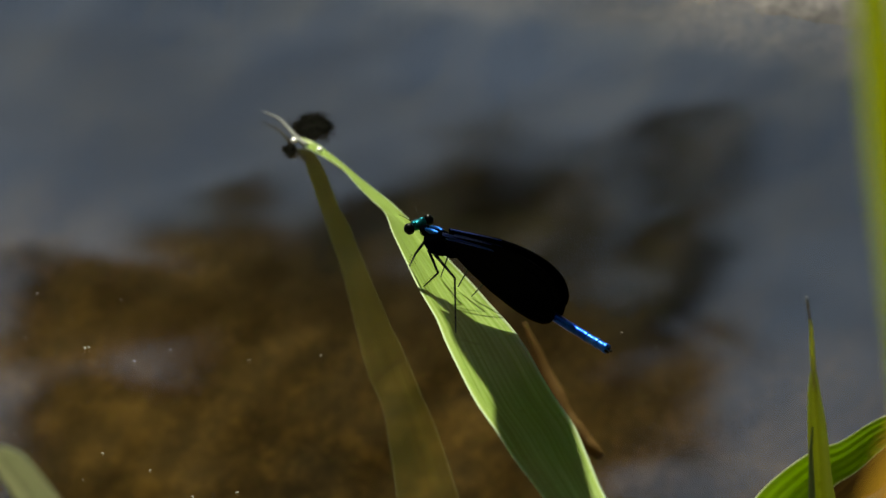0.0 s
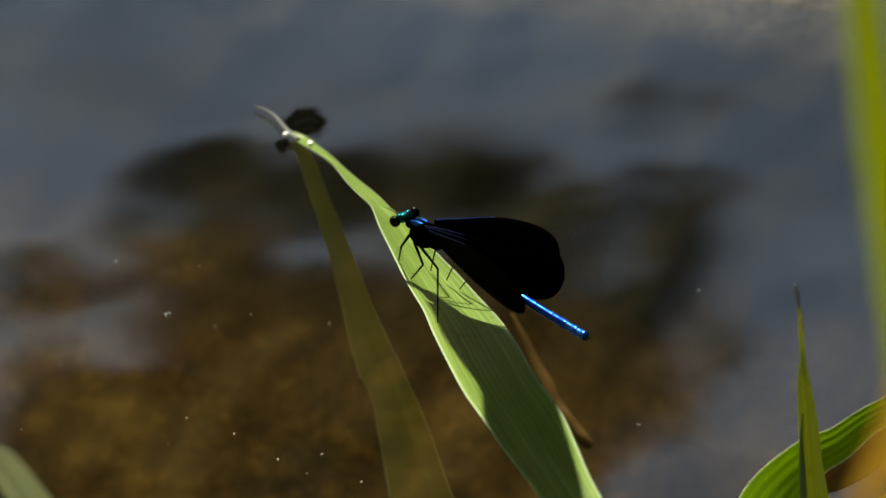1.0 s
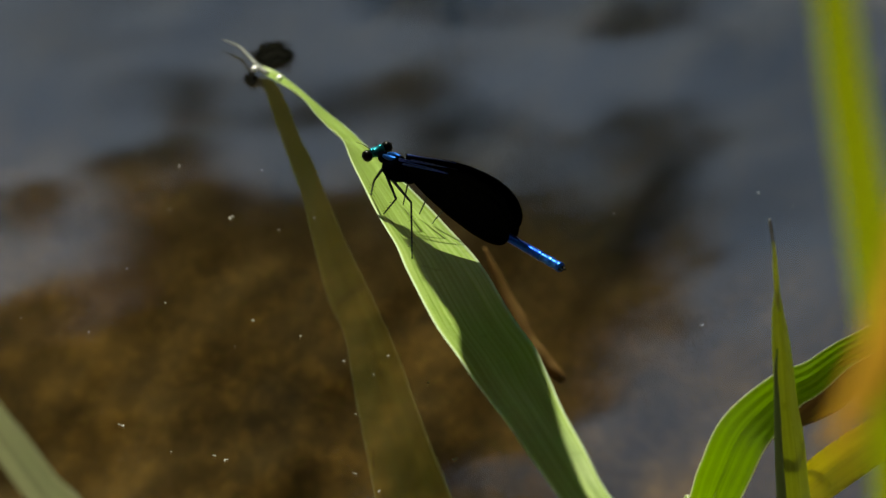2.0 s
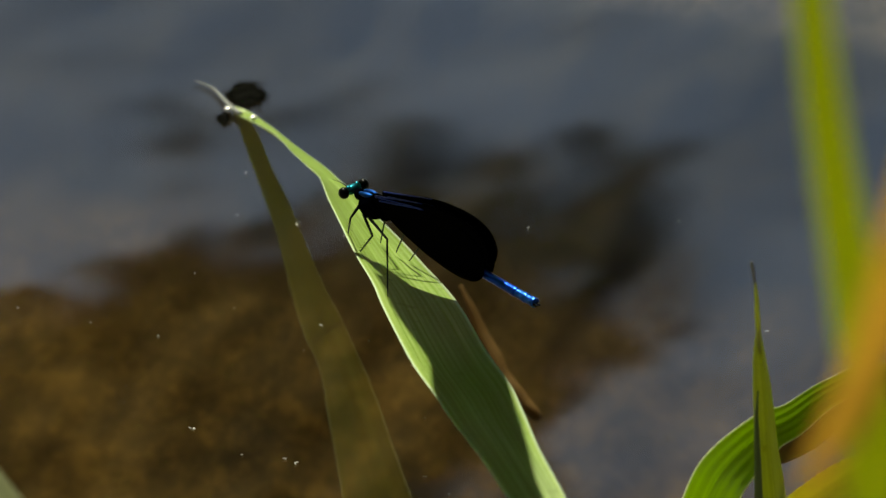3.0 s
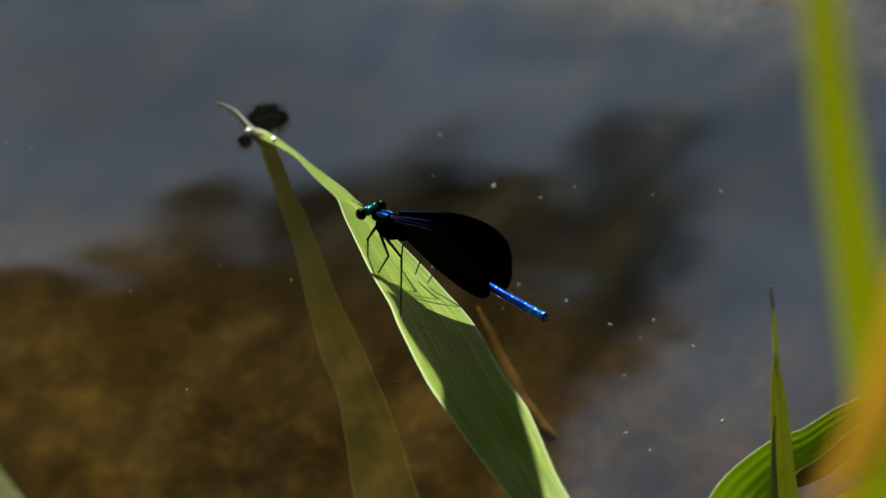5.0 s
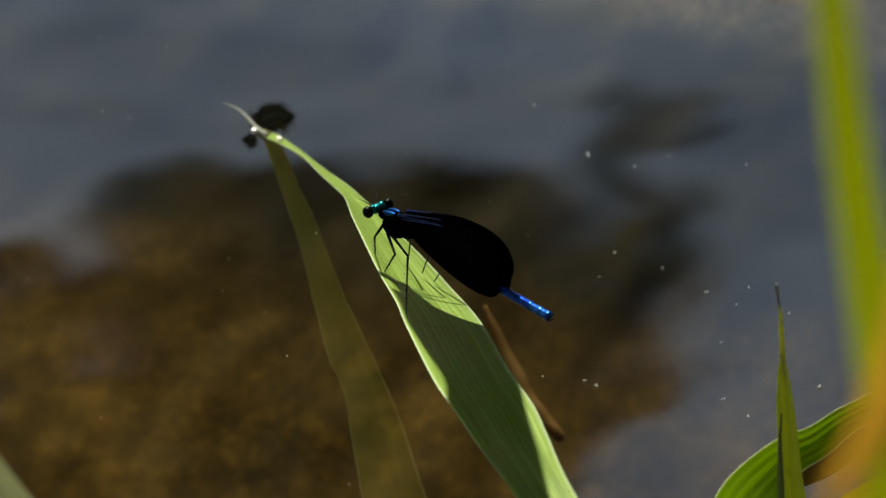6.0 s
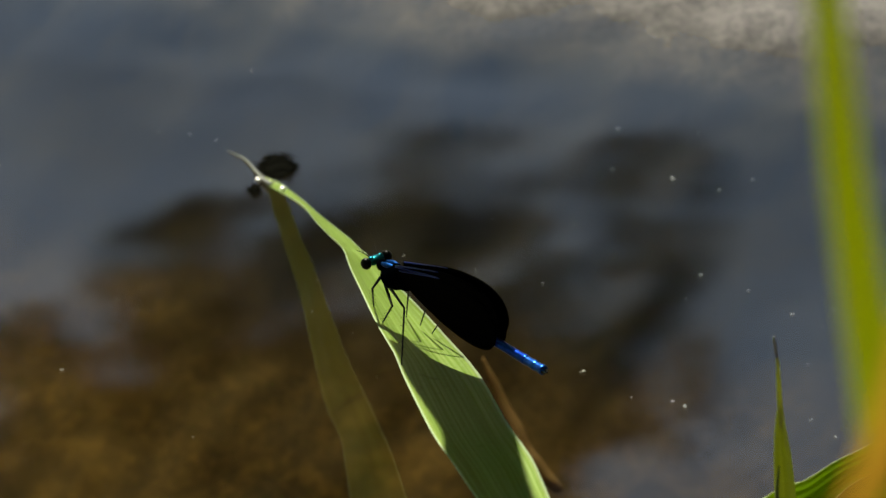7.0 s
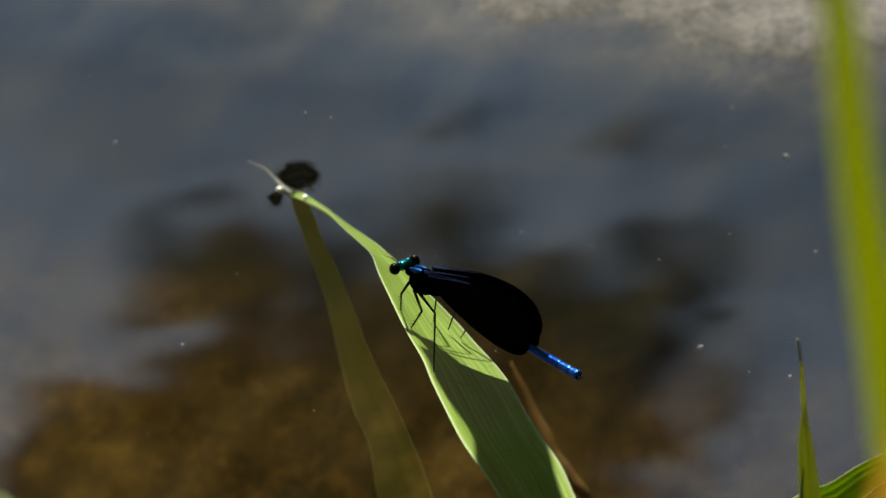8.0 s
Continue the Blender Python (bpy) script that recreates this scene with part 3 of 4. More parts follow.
def build_damselfly():
    d = new("damselfly")
    bm = bmesh.new()
    ball_into(bm, (0.1, 0, 0), (1.0, 1.75, 0.85), None, 20, 12)
    ball_into(bm, (-0.75, 0, -0.25), (0.65, 1.0, 0.65))
    ball_into(bm, (0.0, -0.9, 0.55), (0.5, 0.5, 0.35))
    ball_into(bm, (0.0, 0.9, 0.55), (0.5, 0.5, 0.35))
    head = part("head", bm, M_TEAL, d, "metallic teal head")
    for s in (-1, 1):
        bm = bmesh.new()
        ball_into(bm, (0.2, s * 2.1, 0.05), (1.02, 0.88, 1.0), None, 18, 12)
        part("eye", bm, M_EYE, head, "round black eye")
        part("antenna", tube_mesh([(-0.7, s * 0.7, 0.4, 0.09), (-1.8, s * 1.3, 1.0, 0.06), (-3.0, s * 1.9, 1.2, 0.02)], 8, 5), M_LEG, head)
    bm = bmesh.new()
    ball_into(bm, (-0.9, 0, -0.75), (0.6, 0.8, 0.5))
    part("jaw", bm, M_EYE, head)
    bm = bmesh.new()
    ball_into(bm, (2.0, 0, -0.2), (0.95, 1.1, 1.0))
    tube_into(bm, [(0.5, 0, -0.2, 0.55), (2.4, 0, -0.3, 0.7)], 4, 10)
    part("neck", bm, M_THORAX, d)
    bm = bmesh.new()
    tilt = Matrix.Rotation(radians(-24), 3, "Y")
    ball_into(bm, (5.4, 0, -0.9), (3.6, 1.75, 2.35), tilt, 26, 18, 0.05)
    ball_into(bm, (7.9, 0, -0.6), (2.4, 1.4, 1.7), None, 20, 14)
    thorax = part("thorax", bm, M_THORAX, d, "dark metallic blue thorax")
    bm = bmesh.new()
    for s in (-1, 1):
        tube_into(bm, [(2.6, s * 0.5, 0.55, 0.3), (4.2, s * 0.6, 0.95, 0.5), (5.8, s * 0.45, 1.3, 0.35)], 10, 8)
    part("shoulder_stripe", bm, M_SHOULDER, thorax, "bright blue shoulder stripes")
    # abdomen: ten segments
    bounds = [9.4, 11.4, 15.8, 20.6, 25.3, 30.0, 34.5, 38.7, 42.2, 44.8, 46.8]
    for k in range(10):
        a, b = bounds[k], bounds[k + 1]
        r0 = 0.95 if k < 2 else 0.76
        r1 = 0.78 if k < 7 else 0.86
        sag = lambda x: -0.35 - 0.45 * math.sin((x - 9) / 36 * 3.14)
        pts = [(a - 0.05, 0, sag(a) * (1 if k else 1), r0 * 0.95), (a + 0.35, 0, sag(a + 0.35), r0), ((a + b) / 2, 0, sag((a + b) / 2), (r0 + r1) / 2 * 0.96), (b - 0.35, 0, sag(b - 0.35), r1), (b + 0.05, 0, sag(b), r1 * 0.95)]
        seg = part("abdomen_segment", tube_mesh(pts, 14, 14), M_CYAN if k > 7 else M_THORAX if k < 2 else M_BLUE, d, "pale blue tail segment" if k > 7 else "")
    for s in (-1, 1):
        part("clasper", tube_mesh([(46.5, s * 0.35, -0.4, 0.3), (47.0, s * 0.42, -0.4, 0.26), (47.6, s * 0.25, -0.45, 0.18)], 10, 6), M_LEG, d)
    # wings, two on each side, hinged on the thorax
    wings = []
    for s in (-1, 1):
        for kind, length, width, skew, lift, x in (("fore_wing", 29.6, 9.4, -0.2, 5.6, 6.8), ("hind_wing", 27.6, 10.2, -0.3, 2.3, 7.8)):
            wing = part(kind, wing_mesh(length, width, skew), M_WING, d, "black wing with a blue sheen")
            wing.matrix_local = pose(x * MM, s * 0.9 * MM, (1.5 if kind == "fore_wing" else 1.0) * MM, 0, -lift, 0)
            for where in ((0.98, 0.72) if kind == "fore_wing" and s < 0 else (0.98,)):
                v = part("vein", vein_mesh(length, width, skew, where), M_VEIN, wing, "blue shining vein")
                v.location = (0, 0, 0)
            wings.append((wing, s, kind, x, lift))
    # legs: near side and far side
    for pts in (
        ((2.8, -1.0, -1.7), (2.4, -2.6, -3.6), (-6.0, 3.1, -13.8)),
        ((3.9, -1.0, -2.8), (8.6, -3.0, -4.0), (2.4, -1.5, -11.4)),
        ((5.2, -1.0, -2.7), (14.8, -4.8, -1.0), (22.5, -11.2, -6.3)),
        ((2.8, 1.0, -1.7), (4.2, 3.6, -4.2), (-1.0, 6.2, -13.8)),
        ((3.9, 1.0, -2.8), (8.8, 4.8, -4.4), (4.2, 5.4, -12.8)),
        ((5.2, 1.0, -2.7), (14.0, 5.4, -4.0), (8.0, 5.1, -12.6)),
    ):
        limb("leg", pts, d)
    d.scale = (1.04, 1.04, 1.04)
    tagged(d, "damselfly with black wings and metallic blue body, perched on the leaf", "damselfly")
    return d, wings


damselfly, wings = build_damselfly()


def leaf_cloud(name, centres, per, leaf, seed, mat, parent=None):
    """Many small folded leaves scattered in clumps: x, y, z, radius."""
    r = np.random.RandomState(seed)
    cs = np.repeat(np.array(centres, float), per, axis=0)
    n = len(cs)

    def unit(v):
        return v / np.linalg.norm(v, axis=1, keepdims=True)

    v = unit(r.normal(size=(n, 3))) * (cs[:, 3] * np.sqrt(r.uniform(0.06, 1.0, n)))[:, None]
    c = cs[:, :3] + v * (1, 1, 0.75)
    a = unit(r.normal(size=(n, 3)))
    b = unit(np.cross(a, r.normal(size=(n, 3))))
    s = (leaf * r.uniform(0.6, 1.3, n))[:, None]
    k = np.cross(a, b) * s * 0.12
    verts = np.stack([c - a * s, c + b * s * 0.45 + k, c + a * s, c - b * s * 0.45 + k], 1).reshape(-1, 3)
    q = np.arange(n)[:, None] * 4
    faces = np.concatenate([q + (0, 1, 2), q + (0, 2, 3)], 0)
    me = bpy.data.meshes.new(name)
    me.from_pydata(verts, [], faces.tolist())
    me.update()
    me.materials.append(mat)
    ob = new(name, me)
    if parent:
        ob.parent = parent
    return ob


# ---- plants beside the leaf ----
def build_plant(name, rows, count, mat, label, foot, fold=0.16, thick=0.3, across=8, side=None, category="grass", face_to=None, ribs=0.0):
    root = new(name)
    root.location = Vector(foot) * MM
    b = part("blade", blade_mesh(rows, count, fold, thick, across, 0.0, side, face_to, ribs), mat, root)
    b.matrix_local = Matrix.Translation(-root.location)
    ribs = [(r[0], r[1], r[2] - 0.1, max(0.03, min(0.14, r[3] * 0.03))) for r in rows]
    m = part("midrib", tube_mesh(ribs, count, 6), mat, root)
    m.matrix_local = Matrix.Translation(-root.location)
    tagged(root, label, category)
    return root


def build_shoot():
    root = new("grass_shoot")
    root.location = Vector((93.5, -160, -85)) * MM
    back = Matrix.Translation(Vector((0.0005, 0, 0)) - root.location)
    part("blade", blade_mesh([(83.9, -165, 64, 0.49, 0), (84.2, -165, 60, 1.59, 0), (84.6, -165, 56.5, 2.32, 0), (85.2, -165, 52, 3.05, 0), (85.9, -165, 46, 3.54, 0), (86.6, -165, 39, 4.03, 0), (87.8, -164.6, 30, 4.88, 0), (88.8, -164.2, 20, 5.25, 0), (91, -163, -1.6, 5.86, 0), (93, -160, -90, 5.61, 0)],
                             60, 0.55, 0.5, 10, 0.0, (0.95, 0.3, 0)), M_STALK, root, "yellow-green rolled blade").matrix_local = back
    part("inner_leaf", tube_mesh([(82.6, -165.2, 74.6, 0.14), (83.1, -165.2, 71.2, 0.30), (83.4, -165.2, 67.5, 0.42), (83.8, -165.3, 63, 0.42), (84.1, -165.2, 59, 0.2)], 24, 8), M_SHOOT, root, "thin olive shoot with a withered tip").matrix_local = back
    part("dry_tip", tube_mesh([(82.2, -165.2, 77.2, 0.16), (82.35, -165.2, 76, 0.3), (82.7, -165.2, 74, 0.26), (83.0, -165.2, 72, 0.2)], 10, 6), M_TIP, root, "withered white tip").matrix_local = back
    part("sheath", tube_mesh([(84.1, -165.9, 52, 0.12), (84.0, -165.9, 47, 0.32), (84.4, -165.9, 40, 0.55), (85.0, -165.9, 30, 0.75), (85.8, -165.6, 20, 0.9), (87.8, -164.6, -1.6, 1.0)], 26, 8), M_SHADE, root, "dark green folded sheath").matrix_local = back
    return tagged(root, "thin upright green grass shoot with a dry tip", "grass")


grass = build_shoot()
curl = build_plant("grass_leaf", [(74.2, -147, -60.9, 5, 0), (73.2, -151, 0.0, 7.4, 0), (75.5, -156.6, 14.7, 8.4, 0), (77.2, -158, 21.7, 9, 0), (80.2, -158.4, 29.8, 9, 0), (86.7, -156.6, 36.3, 7.2, 0), (91.4, -155.4, 38.4, 5.8, 0), (98.1, -151.7, 41.3, 4.6, 0), (107.2, -147, 41.0, 4.6, 0), (117.2, -139, 22.0, 4.4, 0), (123.2, -135, -90.9, 4, 0)], 80, M_YOUNG, "bright green ribbed grass leaf curling over", (122, -135, -88), 0.14, 0.3, 28, None, "grass", (0.1, -0.8, 0.6), 0.09)
yellow = build_plant("yellow_leaf", [(89.7, -149, 6.4, 4, 0), (93.3, -149.2, 11.5, 7, 0), (98.8, -150.2, 17.5, 7.6, 0), (105.1, -152.1, 23.8, 7, 0), (113.2, -154.6, 29.3, 6.5, 0), (121.2, -152.6, 15.3, 5, 0), (124, -150, -84, 5, 0)],
                     40, M_YELLOW, "yellowing grass leaf bent over", (124, -150, -82), 0.14, 0.3, 8, None, "grass", (0.1, -0.8, 0.6))
brown = build_plant("withered_leaf", [(89.7, -143.4, 19.9, 1.5, 0), (92.2, -142.4, 21.4, 4, 0), (95.7, -140.9, 23.7, 6, 0), (99.5, -140.8, 27.6, 6.5, 0), (105.8, -140.6, 31.7, 6, 0), (112.8, -140.6, 19.7, 5, 0), (116, -150, -20, 5, 0), (117, -150, -84, 5, 0)],
                    40, M_BROWN, "withered brown leaf hanging among the grass", (117, -150, -82), 0.14, 0.3, 8, None, "grass", (0.1, -0.8, 0.6))
lime = build_plant("green_reed", [(50, -538, 440, 1.5, 0), (54, -536, 379, 3.2, 0), (55.5, -536.5, 366, 3.5, 0), (58, -536, 347, 4.2, 0), (61.5, -534, 326, 5.0, 0), (64, -532, 310, 5.4, 0), (66, -531, 290, 5.6, 0), (74, -528, 150, 6.5, 0), (78, -526, 0, 6.5, 0)],
                   50, M_LIME, "out of focus yellow-green reed blade close to the camera", (78, -526, 20), 0.2, 0.3, 8, (1, 0.2, 0))
straw = build_plant("dry_leaf", [(52.4, -590, 339.4, 0.5, 0), (53.6, -589.2, 341.4, 2.4, 0), (55.4, -588.2, 344.4, 3.8, 0), (57.4, -586.8, 348.4, 4.8, 0), (59.2, -585.5, 353.8, 5.0, 0), (60.6, -584.8, 360, 5.0, 0), (62.2, -583.6, 367, 5.0, 0), (68, -582, 384, 5, 0), (84, -580, 392, 5, 0), (104, -576, 350, 5, 0), (116, -572, 200, 5, 0), (120, -570, 10, 5, 0)],
                    40, M_DRY, "withered orange-tan reed leaf close to the camera", (120, -570, 25), 0.2, 0.3, 8, (1, 0.2, 0))
pale = build_plant("pale_reed", [(-42.4, -300, 143, 2.2, 0), (-41.4, -298.5, 140.5, 4.0, 0), (-40.0, -297, 137.5, 4.9, 0), (-37.2, -293, 129.5, 5.4, 0), (-32, -289, 117, 5.8, 0), (-25, -287, 102, 6.0, 0), (-10, -300, 54, 6, 0), (0, -310, -80, 6, 0)],
                   40, M_PALE, "pale dry reed stub standing in the water", (0, -310, -78), 0.2, 0.4, 8, (1, 0.2, 0))


def build_overhang():
    root = new("reed")
    root.location = (0.215, -0.290, -0.07)
    back = Matrix.Translation(-root.location)
    part("stem", tube_mesh([(215, -290, -80, 3.4), (214, -290, 60, 3.0), (211, -291, 150, 2.6), (205, -291, 200, 2.0)], 16, 10), M_STALK, root).matrix_local = back
    part("leaf_blade", blade_mesh([(1.5, -27.4, 130.3, 2.4, 0), (4.7, -33.1, 131.1, 6.4, 0), (8.7, -41.2, 132.3, 12.2, 0), (12.4, -52.9, 135.1, 14.3, 0), (14.6, -67.8, 139.3, 12.3, 0), (15.1, -82.8, 143.5, 12.8, 0), (16.5, -96.5, 146.8, 12.2, 0), (17.8, -108.1, 148.7, 11.2, 0), (21.1, -128, 148.3, 9.4, 0), (24, -146, 163, 9.5, 0), (37, -173, 195, 11, 0), (75, -212, 238, 12, 0), (130, -255, 262, 12, 0),
                                   (180, -282, 240, 10, 0), (205, -290, 196, 5, 0)], 80, 0.05, 0.3, 8), M_SHADE, root).matrix_local = back
    return tagged(root, "green reed whose leaf arches high over the water", "reed")


overhang = build_overhang()


# ---- on and under the water ----
def build_flake(seed, size):
    r = random.Random(seed)
    bm = bmesh.new()
    for k in range(r.randint(2, 4)):
        a = r.uniform(0, 6.28)
        ball_into(bm, (math.cos(a) * size * 0.5, math.sin(a) * size * 0.5, size * 0.1), (size * r.uniform(0.3, 0.7), size * r.uniform(0.12, 0.35), size * 0.15), Matrix.Rotation(a * 2, 3, "Z"), 6, 4, 0.4)
    ob = part("flake", bm, M_FLAKE)
    return tagged(ob, "tiny pale flake drifting on the water", "flake", "flakes drifting on the water")


# seconds, x, y (mm) where each flake is known, and its size
FLAKES = [(6.5, 68.5, -80.6, 0.7), (7.0, 98.8, -80.4, 0.55), (3.5, 49.5, -38.4, 0.55), (3.5, 62.5, -37.2, 0.55), (3.5, 16.9, -107.8, 0.7), (3.5, -5, -69.7, 0.4), (3.5, 54.4, -87.2, 0.4),
          (4.5, -5, -38.6, 0.35), (4.5, 3, -38.2, 0.35), (4.5, -30.6, -68.7, 0.35), (4.5, 45.5, -29.3, 0.4), (1.5, -32, -117, 0.8), (1.5, -0.5, -91.3, 0.45), (1.5, 6.9, -99.2, 0.5),
          (0, -46.5, -50.7, 0.5), (0, -31.6, -52.7, 0.4), (0, 58.5, -63.2, 0.35), (0, -33.7, -100.4, 0.45), (1.0, 80.8, -58.2, 0.3), (8.0, -17.8, -53.7, 0.45), (6.5, -20, 10, 0.3), (7.5, 20, -30, 0.35), (4.7, 40.4, -23.3, 0.85),
          (2.0, -15.3, -45.7, 0.35), (2.0, 10.8, -49.5, 0.3), (2.0, 20.2, -98.5, 0.42), (2.0, 16.9, -110.4, 0.3), (2.0, -15.2, -120.5, 0.35), (2.0, -23.0, -64.4, 0.3), (2.0, -41.8, -79.2, 0.35), (2.0, 65.0, -50.0, 0.3), (2.0, 78.6, -85.7, 0.5), (2.0, -4.0, -89.2, 0.35), (8.0, -30.9, 14.0, 0.42), (8.0, 9.6, 22.1, 0.35), (8.0, 16.5, 46.8, 0.3), (8.0, -8.2, -31.0, 0.42), (8.0, 5.7, -74.7, 0.3), (8.0, 44.3, -17.4, 0.42), (8.0, -23.7, -81.4, 0.35), (8.0, -36.1, 37.6, 0.35), (6.0, -28.9, 31.1, 0.3), (6.0, -34.0, 6.3, 0.3), (6.0, 1.6, -61.6, 0.3), (6.0, 5.7, -75.4, 0.42), (6.0, 15.9, -114.3, 0.3), (6.0, 49.8, -37.5, 0.3), (6.0, 88.9, -55.0, 0.42), (6.0, 86.4, -95.2, 0.5), (6.0, 99.7, -86.6, 0.75)]
flakes = [(build_flake(k, s * 0.85), t, x, y) for k, (t, x, y, s) in enumerate(FLAKES)]


def sunken(name, rows, label, category):
    """A stem pressed into the silt along x, y and radius (mm)."""
    pts = [(x, y, ground_height(x * MM, y * MM) / MM - 1.0 * rad, rad * 1.4) for x, y, rad in spline(rows, 24)]
    return tagged(part(name, tube_mesh(pts, 40, 8), M_STICK), label, category)


sunken("sunken_stick", [(43.6, 4.0, 0.2), (45.4, 1.0, 0.7), (47.7, -2.7, 1.2), (49.9, -5.9, 1.4), (51.4, -9.1, 1.35), (53.6, -12.1, 1.3), (56.4, -15.5, 1.0), (58.2, -17.6, 0.2)],
       "orange-brown stick lying on the stream bed", "stick")


# ---- the tree whose overhanging branch the water mirrors ----
def build_tree():
    root = new("tree")
    root.location = (-2.6, 6.6, 0.3)
    back = Matrix.Translation(-root.location)
    trunk = part("trunk", tube_mesh([(-2600, 6600, 100, 190), (-2580, 6580, 1500, 160), (-2500, 6550, 3200, 130), (-2420, 6500, 5000, 90), (-2350, 6450, 6800, 40)], 30, 12), M_BARK, root)
    trunk.matrix_local = back
    for pts in ([(-2500, 6550, 3300, 90), (-1900, 6350, 4300, 60), (-1100, 6150, 4700, 40), (-300, 6100, 4600, 20), (420, 6100, 4250, 7)], [(-2460, 6520, 4200, 80), (-3300, 6700, 5200, 50), (-4100, 6600, 5800, 15)],
                [(-2420, 6500, 5000, 70), (-1700, 6200, 6000, 40), (-900, 6100, 6500, 15)]):
        part("limb", tube_mesh(pts, 20, 8), M_BARK, root).matrix_local = back
    r = random.Random(3)
    cs = []
    def low(x):
        return (4.05 if x > 0.28 else 4.07 if x > 0.08 else 4.16 if x > -0.12 else 4.25 if x > -0.30 else 4.36) + 0.04 * math.sin(x * 23.0)

    def end(z):
        return 0.575 - 0.16 * min(1.0, max(0.0, (z - 4.03) / 0.30))

    while len(cs) < 160:
        x, z, rad = r.uniform(-3.6, 0.6), r.uniform(3.95, 6.6), r.uniform(0.07, 0.26)
        if z - rad * 0.75 > low(x) and x + rad < end(z) and (x > -0.9 or rad > 0.14):
            cs.append((x, 6.1 + r.uniform(-0.25, 0.25), z, rad))
    while len(cs) < 250:
        x, z, rad = r.uniform(-0.6, 0.62), r.uniform(3.93, 4.7), r.uniform(0.04, 0.12)
        if z - rad * 0.75 > low(x) and x + rad < end(z):
            cs.append((x, 6.1 + r.uniform(-0.15, 0.15), z, rad))
    while len(cs) < 330:
        x, z, rad = r.uniform(-0.02, 0.66), r.uniform(3.88, 4.5), r.uniform(0.03, 0.09)
        if z - rad * 0.75 > low(x) - 0.03 and x + rad < end(z) + 0.04:
            cs.append((x, 6.1 + r.uniform(-0.15, 0.15), z, rad))
    rim = [c for c in cs if c[2] < 4.16 and c[0] > -0.7]
    tagged(leaf_cloud("crown", [c for c in cs if c not in rim], 80, 0.034, 4, M_FOLIAGE, root), kind="stuff").matrix_local = back
    tagged(leaf_cloud("hanging_twigs", rim, 20, 0.026, 5, M_FOLIAGE, root), kind="stuff").matrix_local = back
    return tagged(root, "dark leafy tree with a branch overhanging the stream", "tree")


build_tree()


def open_sky(az, el):
    """Where the added leaves leave the sky free: round the sun, and low over the water ahead."""
    way = Vector((math.sin(az) * math.cos(el), math.cos(az) * math.cos(el), math.sin(el)))
    if way.angle(SUN) < radians(4.5) or (way * 6.4 - Vector((0.06, -0.56, 0.35))).angle(SUN) < radians(4.0):
        return True
    a, e = math.degrees(az), math.degrees(el)
    return -10 < a < 12 and 27 < e < 41


def build_sky_blockers():
    """Unseen trees added round the stream to cut the sky's fill light; their crowns meet overhead."""
    r = random.Random(8)
    feet = [(-4.5, 4.0), (-4.2, -3.6), (3.8, -4.4), (5.2, 3.4)]
    crowns = [[] for _ in feet]
    while sum(len(c) for c in crowns) < 1900:
        az, el = r.uniform(-math.pi, math.pi), math.asin(r.uniform(0.05, 1.0))
        far, rad = r.uniform(5.2, 7.6), r.uniform(0.35, 0.65)
        edge = rad / far
        if any(open_sky(az + i * edge, el + k * edge) for i in (-1, 0, 1) for k in (-1, 0, 1)):
            continue
        c = (math.sin(az) * math.cos(el) * far, math.cos(az) * math.cos(el) * far, math.sin(el) * far, rad)
        crowns[min(range(4), key=lambda n: (feet[n][0] - c[0]) ** 2 + (feet[n][1] - c[1]) ** 2)].append(c)
    for n, ((x, y), cs) in enumerate(zip(feet, crowns)):
        root = new("tree")
        root.location = (x, y, 0.0)
        back = Matrix.Translation(-root.location)
        X, Y = x * 1000, y * 1000
        part("trunk", tube_mesh([(X, Y, -200, 210), (X * 1.01, Y, 1500, 170), (X * 0.98, Y * 1.02, 3200, 140), (X * 0.9, Y * 0.95, 5000, 90), (X * 0.8, Y * 0.85, 6600, 40)], 24, 12), M_BARK, root).matrix_local = back
        for cx, cy, cz, rad in cs[::60]:
            part("limb", tube_mesh([(X * 0.98, Y * 1.0, min(2600, cz * 600), 80), (X * 0.5 + cx * 500, Y * 0.5 + cy * 500, cz * 800 + 500, 50), (cx * 1000, cy * 1000, cz * 1000, 15)], 14, 8), M_BARK, root).matrix_local = back
        tagged(leaf_cloud("crown", cs, 90, 0.15, 30 + n, M_CANOPY, root), kind="stuff").matrix_local = back
        tagged(root, "added unseen tree that blocks sky light over the stream", "tree", "trees along the banks")


build_sky_blockers()


def degrees_over(mm, height):
    return math.degrees(math.atan2(mm, height))


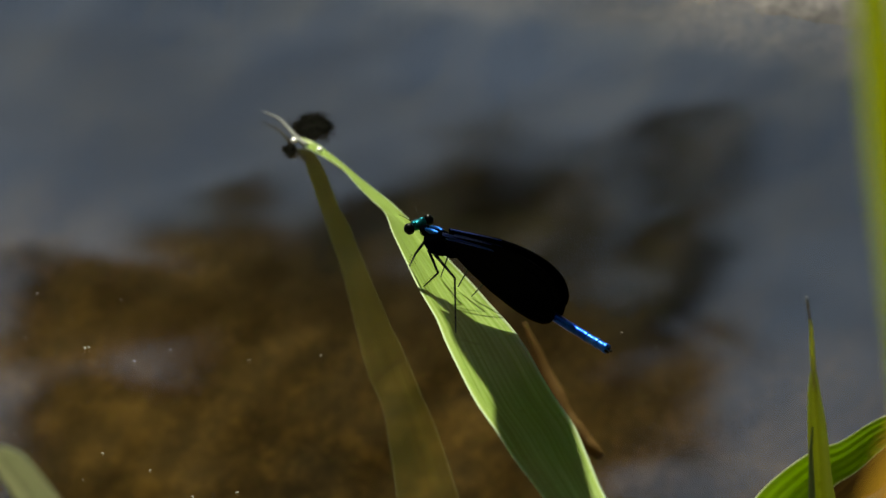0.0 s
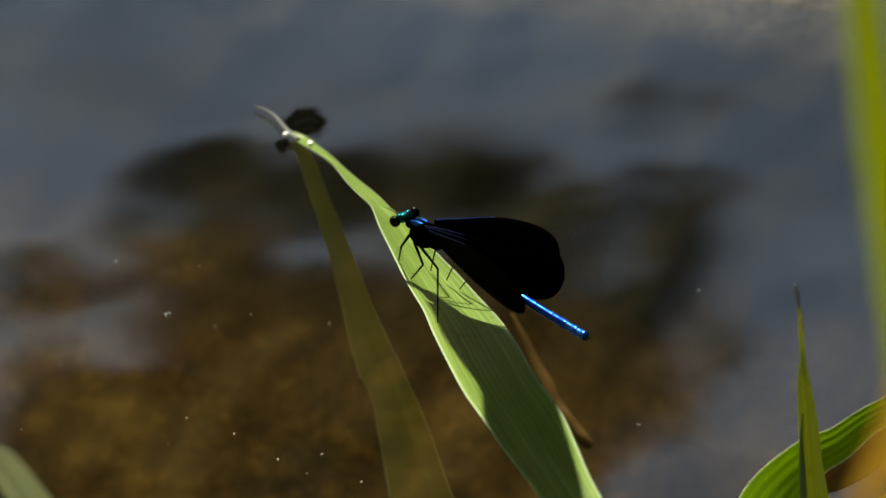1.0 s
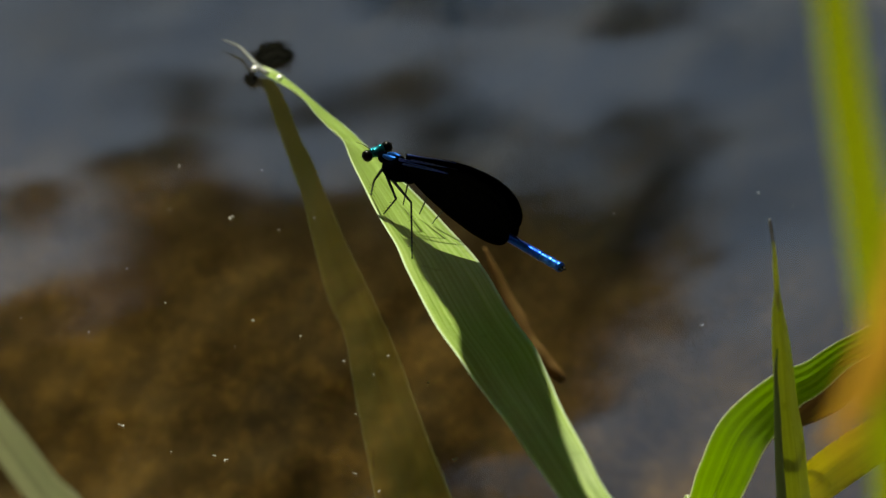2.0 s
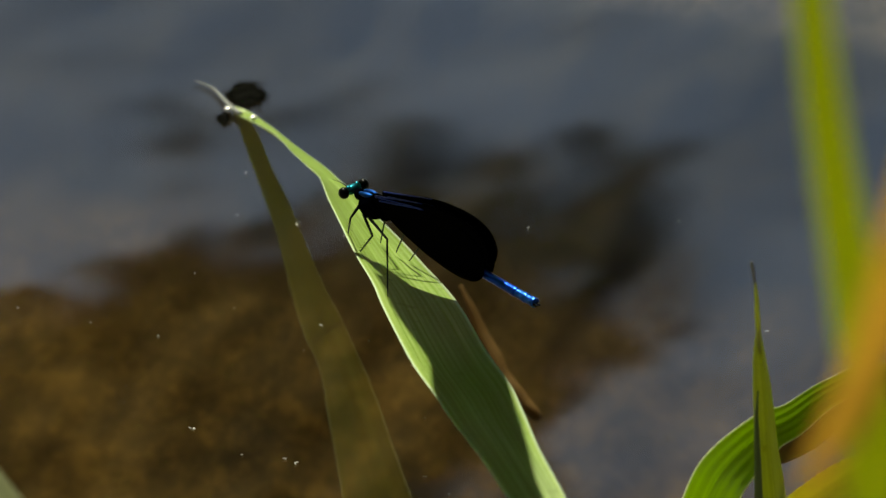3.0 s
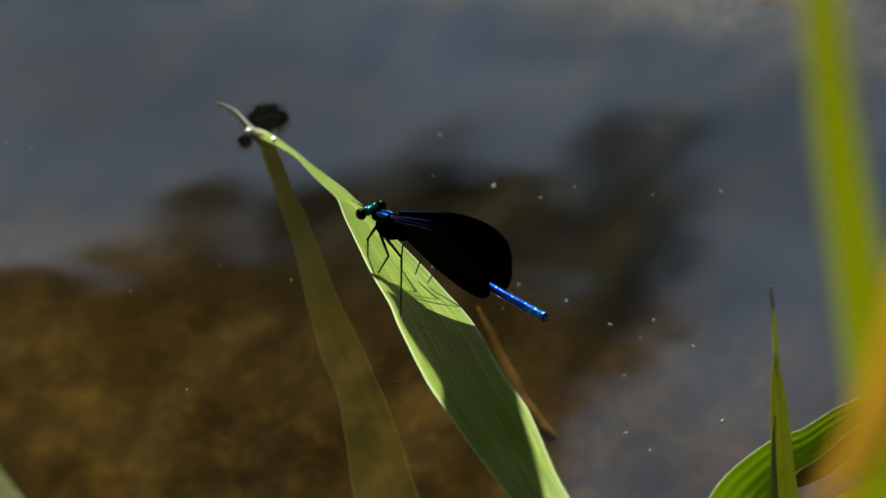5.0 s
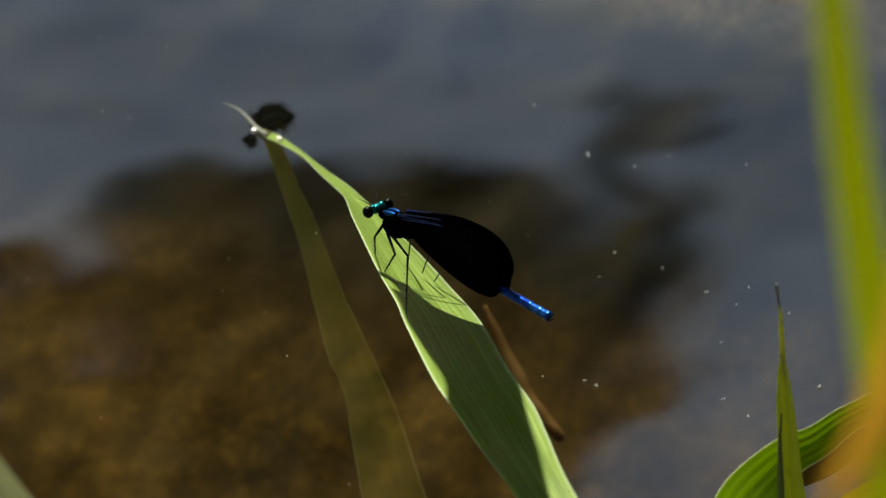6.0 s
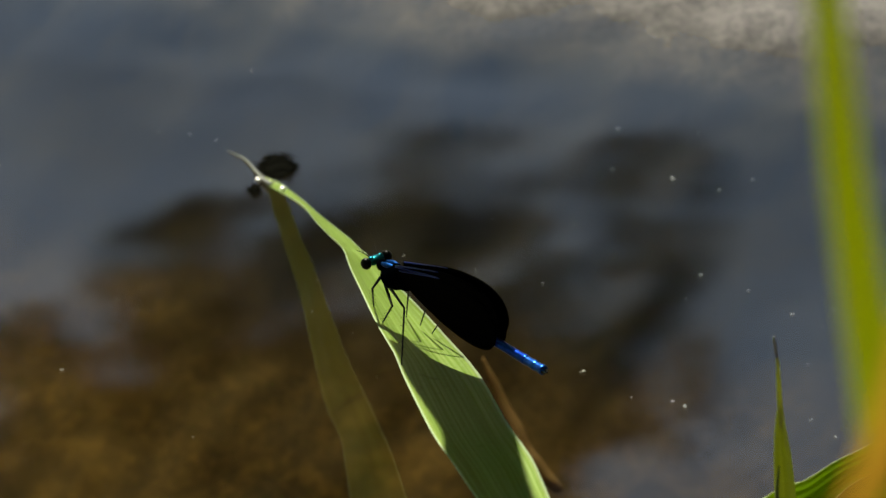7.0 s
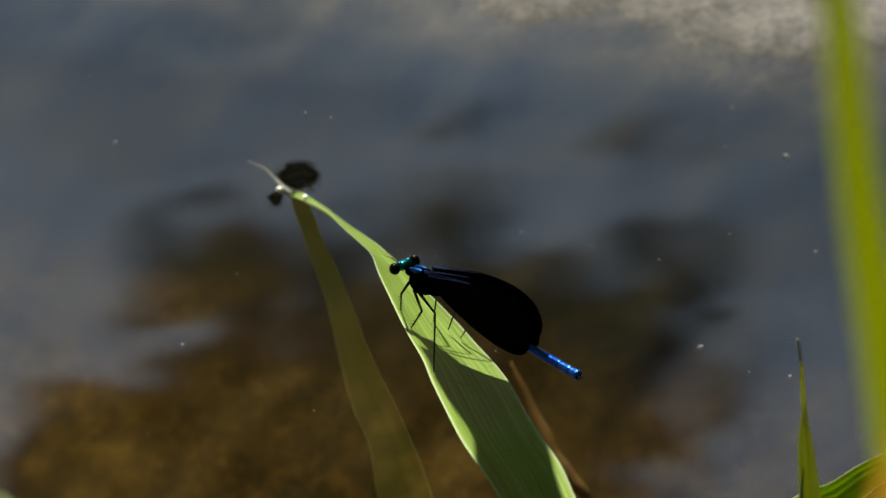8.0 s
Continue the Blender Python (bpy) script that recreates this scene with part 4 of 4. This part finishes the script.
def motions():
    walk(water, [(t, pose(0.045 * (t - 4.0), 0.035 * (t - 4.0), 0)) for t in (0.0, 2.0, 4.0, 6.0, 8.0)])
    wag = [(0.0, 0.7, 1.7), (0.5, 1.3, 1.1), (1.0, 2.1, 1.3), (1.5, 1.0, 1.6), (2.0, 1.5, 1.8), (2.2, 0.9, 1.6), (3.5, 0.6, 0.4), (4.0, 0.0, 0.0), (4.5, 1.2, 0.7), (4.7, 1.3, 0.3), (5.8, 1.4, 0.2), (6.0, 1.0, -0.3), (6.5, 1.4, -0.5), (7.0, 2.1, 0.1), (7.5, 2.4, -0.3), (8.0, 0.7, -0.9)]
    hinge = Vector((15.95, -47.6, 16.3)) * MM
    base = Matrix.Translation(-reed.location)
    rows, swings = [], []
    for t, dx, dy in wag:
        swing = Matrix.Translation(hinge) @ Matrix.Rotation(-dx / 50.0, 4, "Z") @ Matrix.Rotation(dy * 0.6 / 50.0, 4, "X") @ Matrix.Translation(-hinge)
        rows.append((t, base @ swing))
        swings.append((t, swing))
    walk(reed_tip, rows)
    walk(clump, [(t, pose(dx * MM, dy * MM, 0)) for t, dx, dy in wag])
    for ob in drops:
        rest = Matrix.Translation(ob.location)
        walk(ob, [(t, swing @ rest) for t, swing in swings])
    turns = [(0.0, -49.9, -0.3), (0.5, -52.2, 0.2), (1.0, -52.5, 1.4), (1.5, -51.6, 1.5), (2.0, -51.8, 1.8), (3.5, -52.2, 2.6), (4.0, -52.0, 2.4), (4.5, -53.3, 4.1), (4.7, -53.6, 5.0),
             (5.8, -54.5, 5.1), (6.5, -54.8, 5.0), (7.0, -55.5, 5.1), (7.5, -55.0, 5.1), (8.0, -53.9, 4.5)]
    walk(damselfly, [(t, pose(0.02123, -0.09018, 0.0415, 0, -pitch, heading)) for t, heading, pitch in turns])
    opening = [(0.0, 1), (0.6, 1), (0.8, 7), (0.9, 16), (1.0, 30), (1.1, 58), (1.2, 18), (1.3, 2), (1.5, 1), (4.5, 1), (4.7, 7), (4.9, 12), (5.2, 2), (5.8, 1), (8.0, 1)]
    opening_near = [(t, {0.8: 4, 0.9: 9, 1.0: 16, 1.1: 52, 1.2: 11}.get(t, a)) for t, a in opening]
    for wing, s, kind, x, lift in wings:
        z = 1.5 if kind == "fore_wing" else 1.0
        rows = []
        for t, a in (opening_near if s < 0 else opening):
            a = a * (1.0 if kind == "fore_wing" else 0.8)
            rows.append((t, pose(x * MM, s * 0.9 * MM, z * MM, 0, 0, s * a * (0.20 if kind == "fore_wing" else 0.40)) @ pose(0, 0, 0, 0, -lift - a * (0.20 if kind == "fore_wing" else 0.05), 0) @ pose(0, 0, 0, -s * a, 0, 0)))
        walk(wing, rows)
    sway = [(0.0, 0.0), (0.5, 0.6), (1.0, 0.2), (1.5, 0.0), (2.0, 0.5), (3.5, 1.5), (4.0, 1.2), (4.7, 1.6), (5.8, 1.5), (7.0, 1.4), (7.5, 0.8), (8.0, 0.7)]
    for ob in (grass, curl):
        p = ob.location.copy()
        walk(ob, [(t, pose(p.x, p.y, p.z - d * 0.9 * MM, 0, degrees_over(d, 150.0), 0)) for t, d in sway])
    p = overhang.location.copy()
    walk(overhang, [(t, pose(p.x + d * MM, p.y, p.z)) for t, d in ((0.0, 0.5), (1.0, 0.4), (2.0, 1.0), (3.5, 0.1), (4.0, 0.0), (4.7, -0.3), (5.8, -0.7), (6.5, -1.0), (7.5, -0.8), (8.0, -0.5))])
    p = lime.location.copy()
    lean = [(0.0, 0.6), (0.5, 0.9), (1.0, 1.1), (1.5, 0.9), (2.0, 0.3), (3.5, 0.9), (4.0, 0.1), (4.5, 0.0), (5.8, 0.4), (6.5, 0.5), (7.0, 0.6), (7.5, -0.3), (8.0, -1.0)]
    walk(lime, [(t, pose(p.x, p.y, p.z, 0, degrees_over(d, 345.0), 0)) for t, d in lean])
    for ob, t0, x, y in flakes:
        walk(ob, [(t, pose((x + 16.5 * (t - t0)) * MM, (y + 9.5 * (t - t0)) * MM, 0.0002, 0, 0, 12.0 * (t - t0))) for t in (0.0, 4.0, 8.0)])


motions()
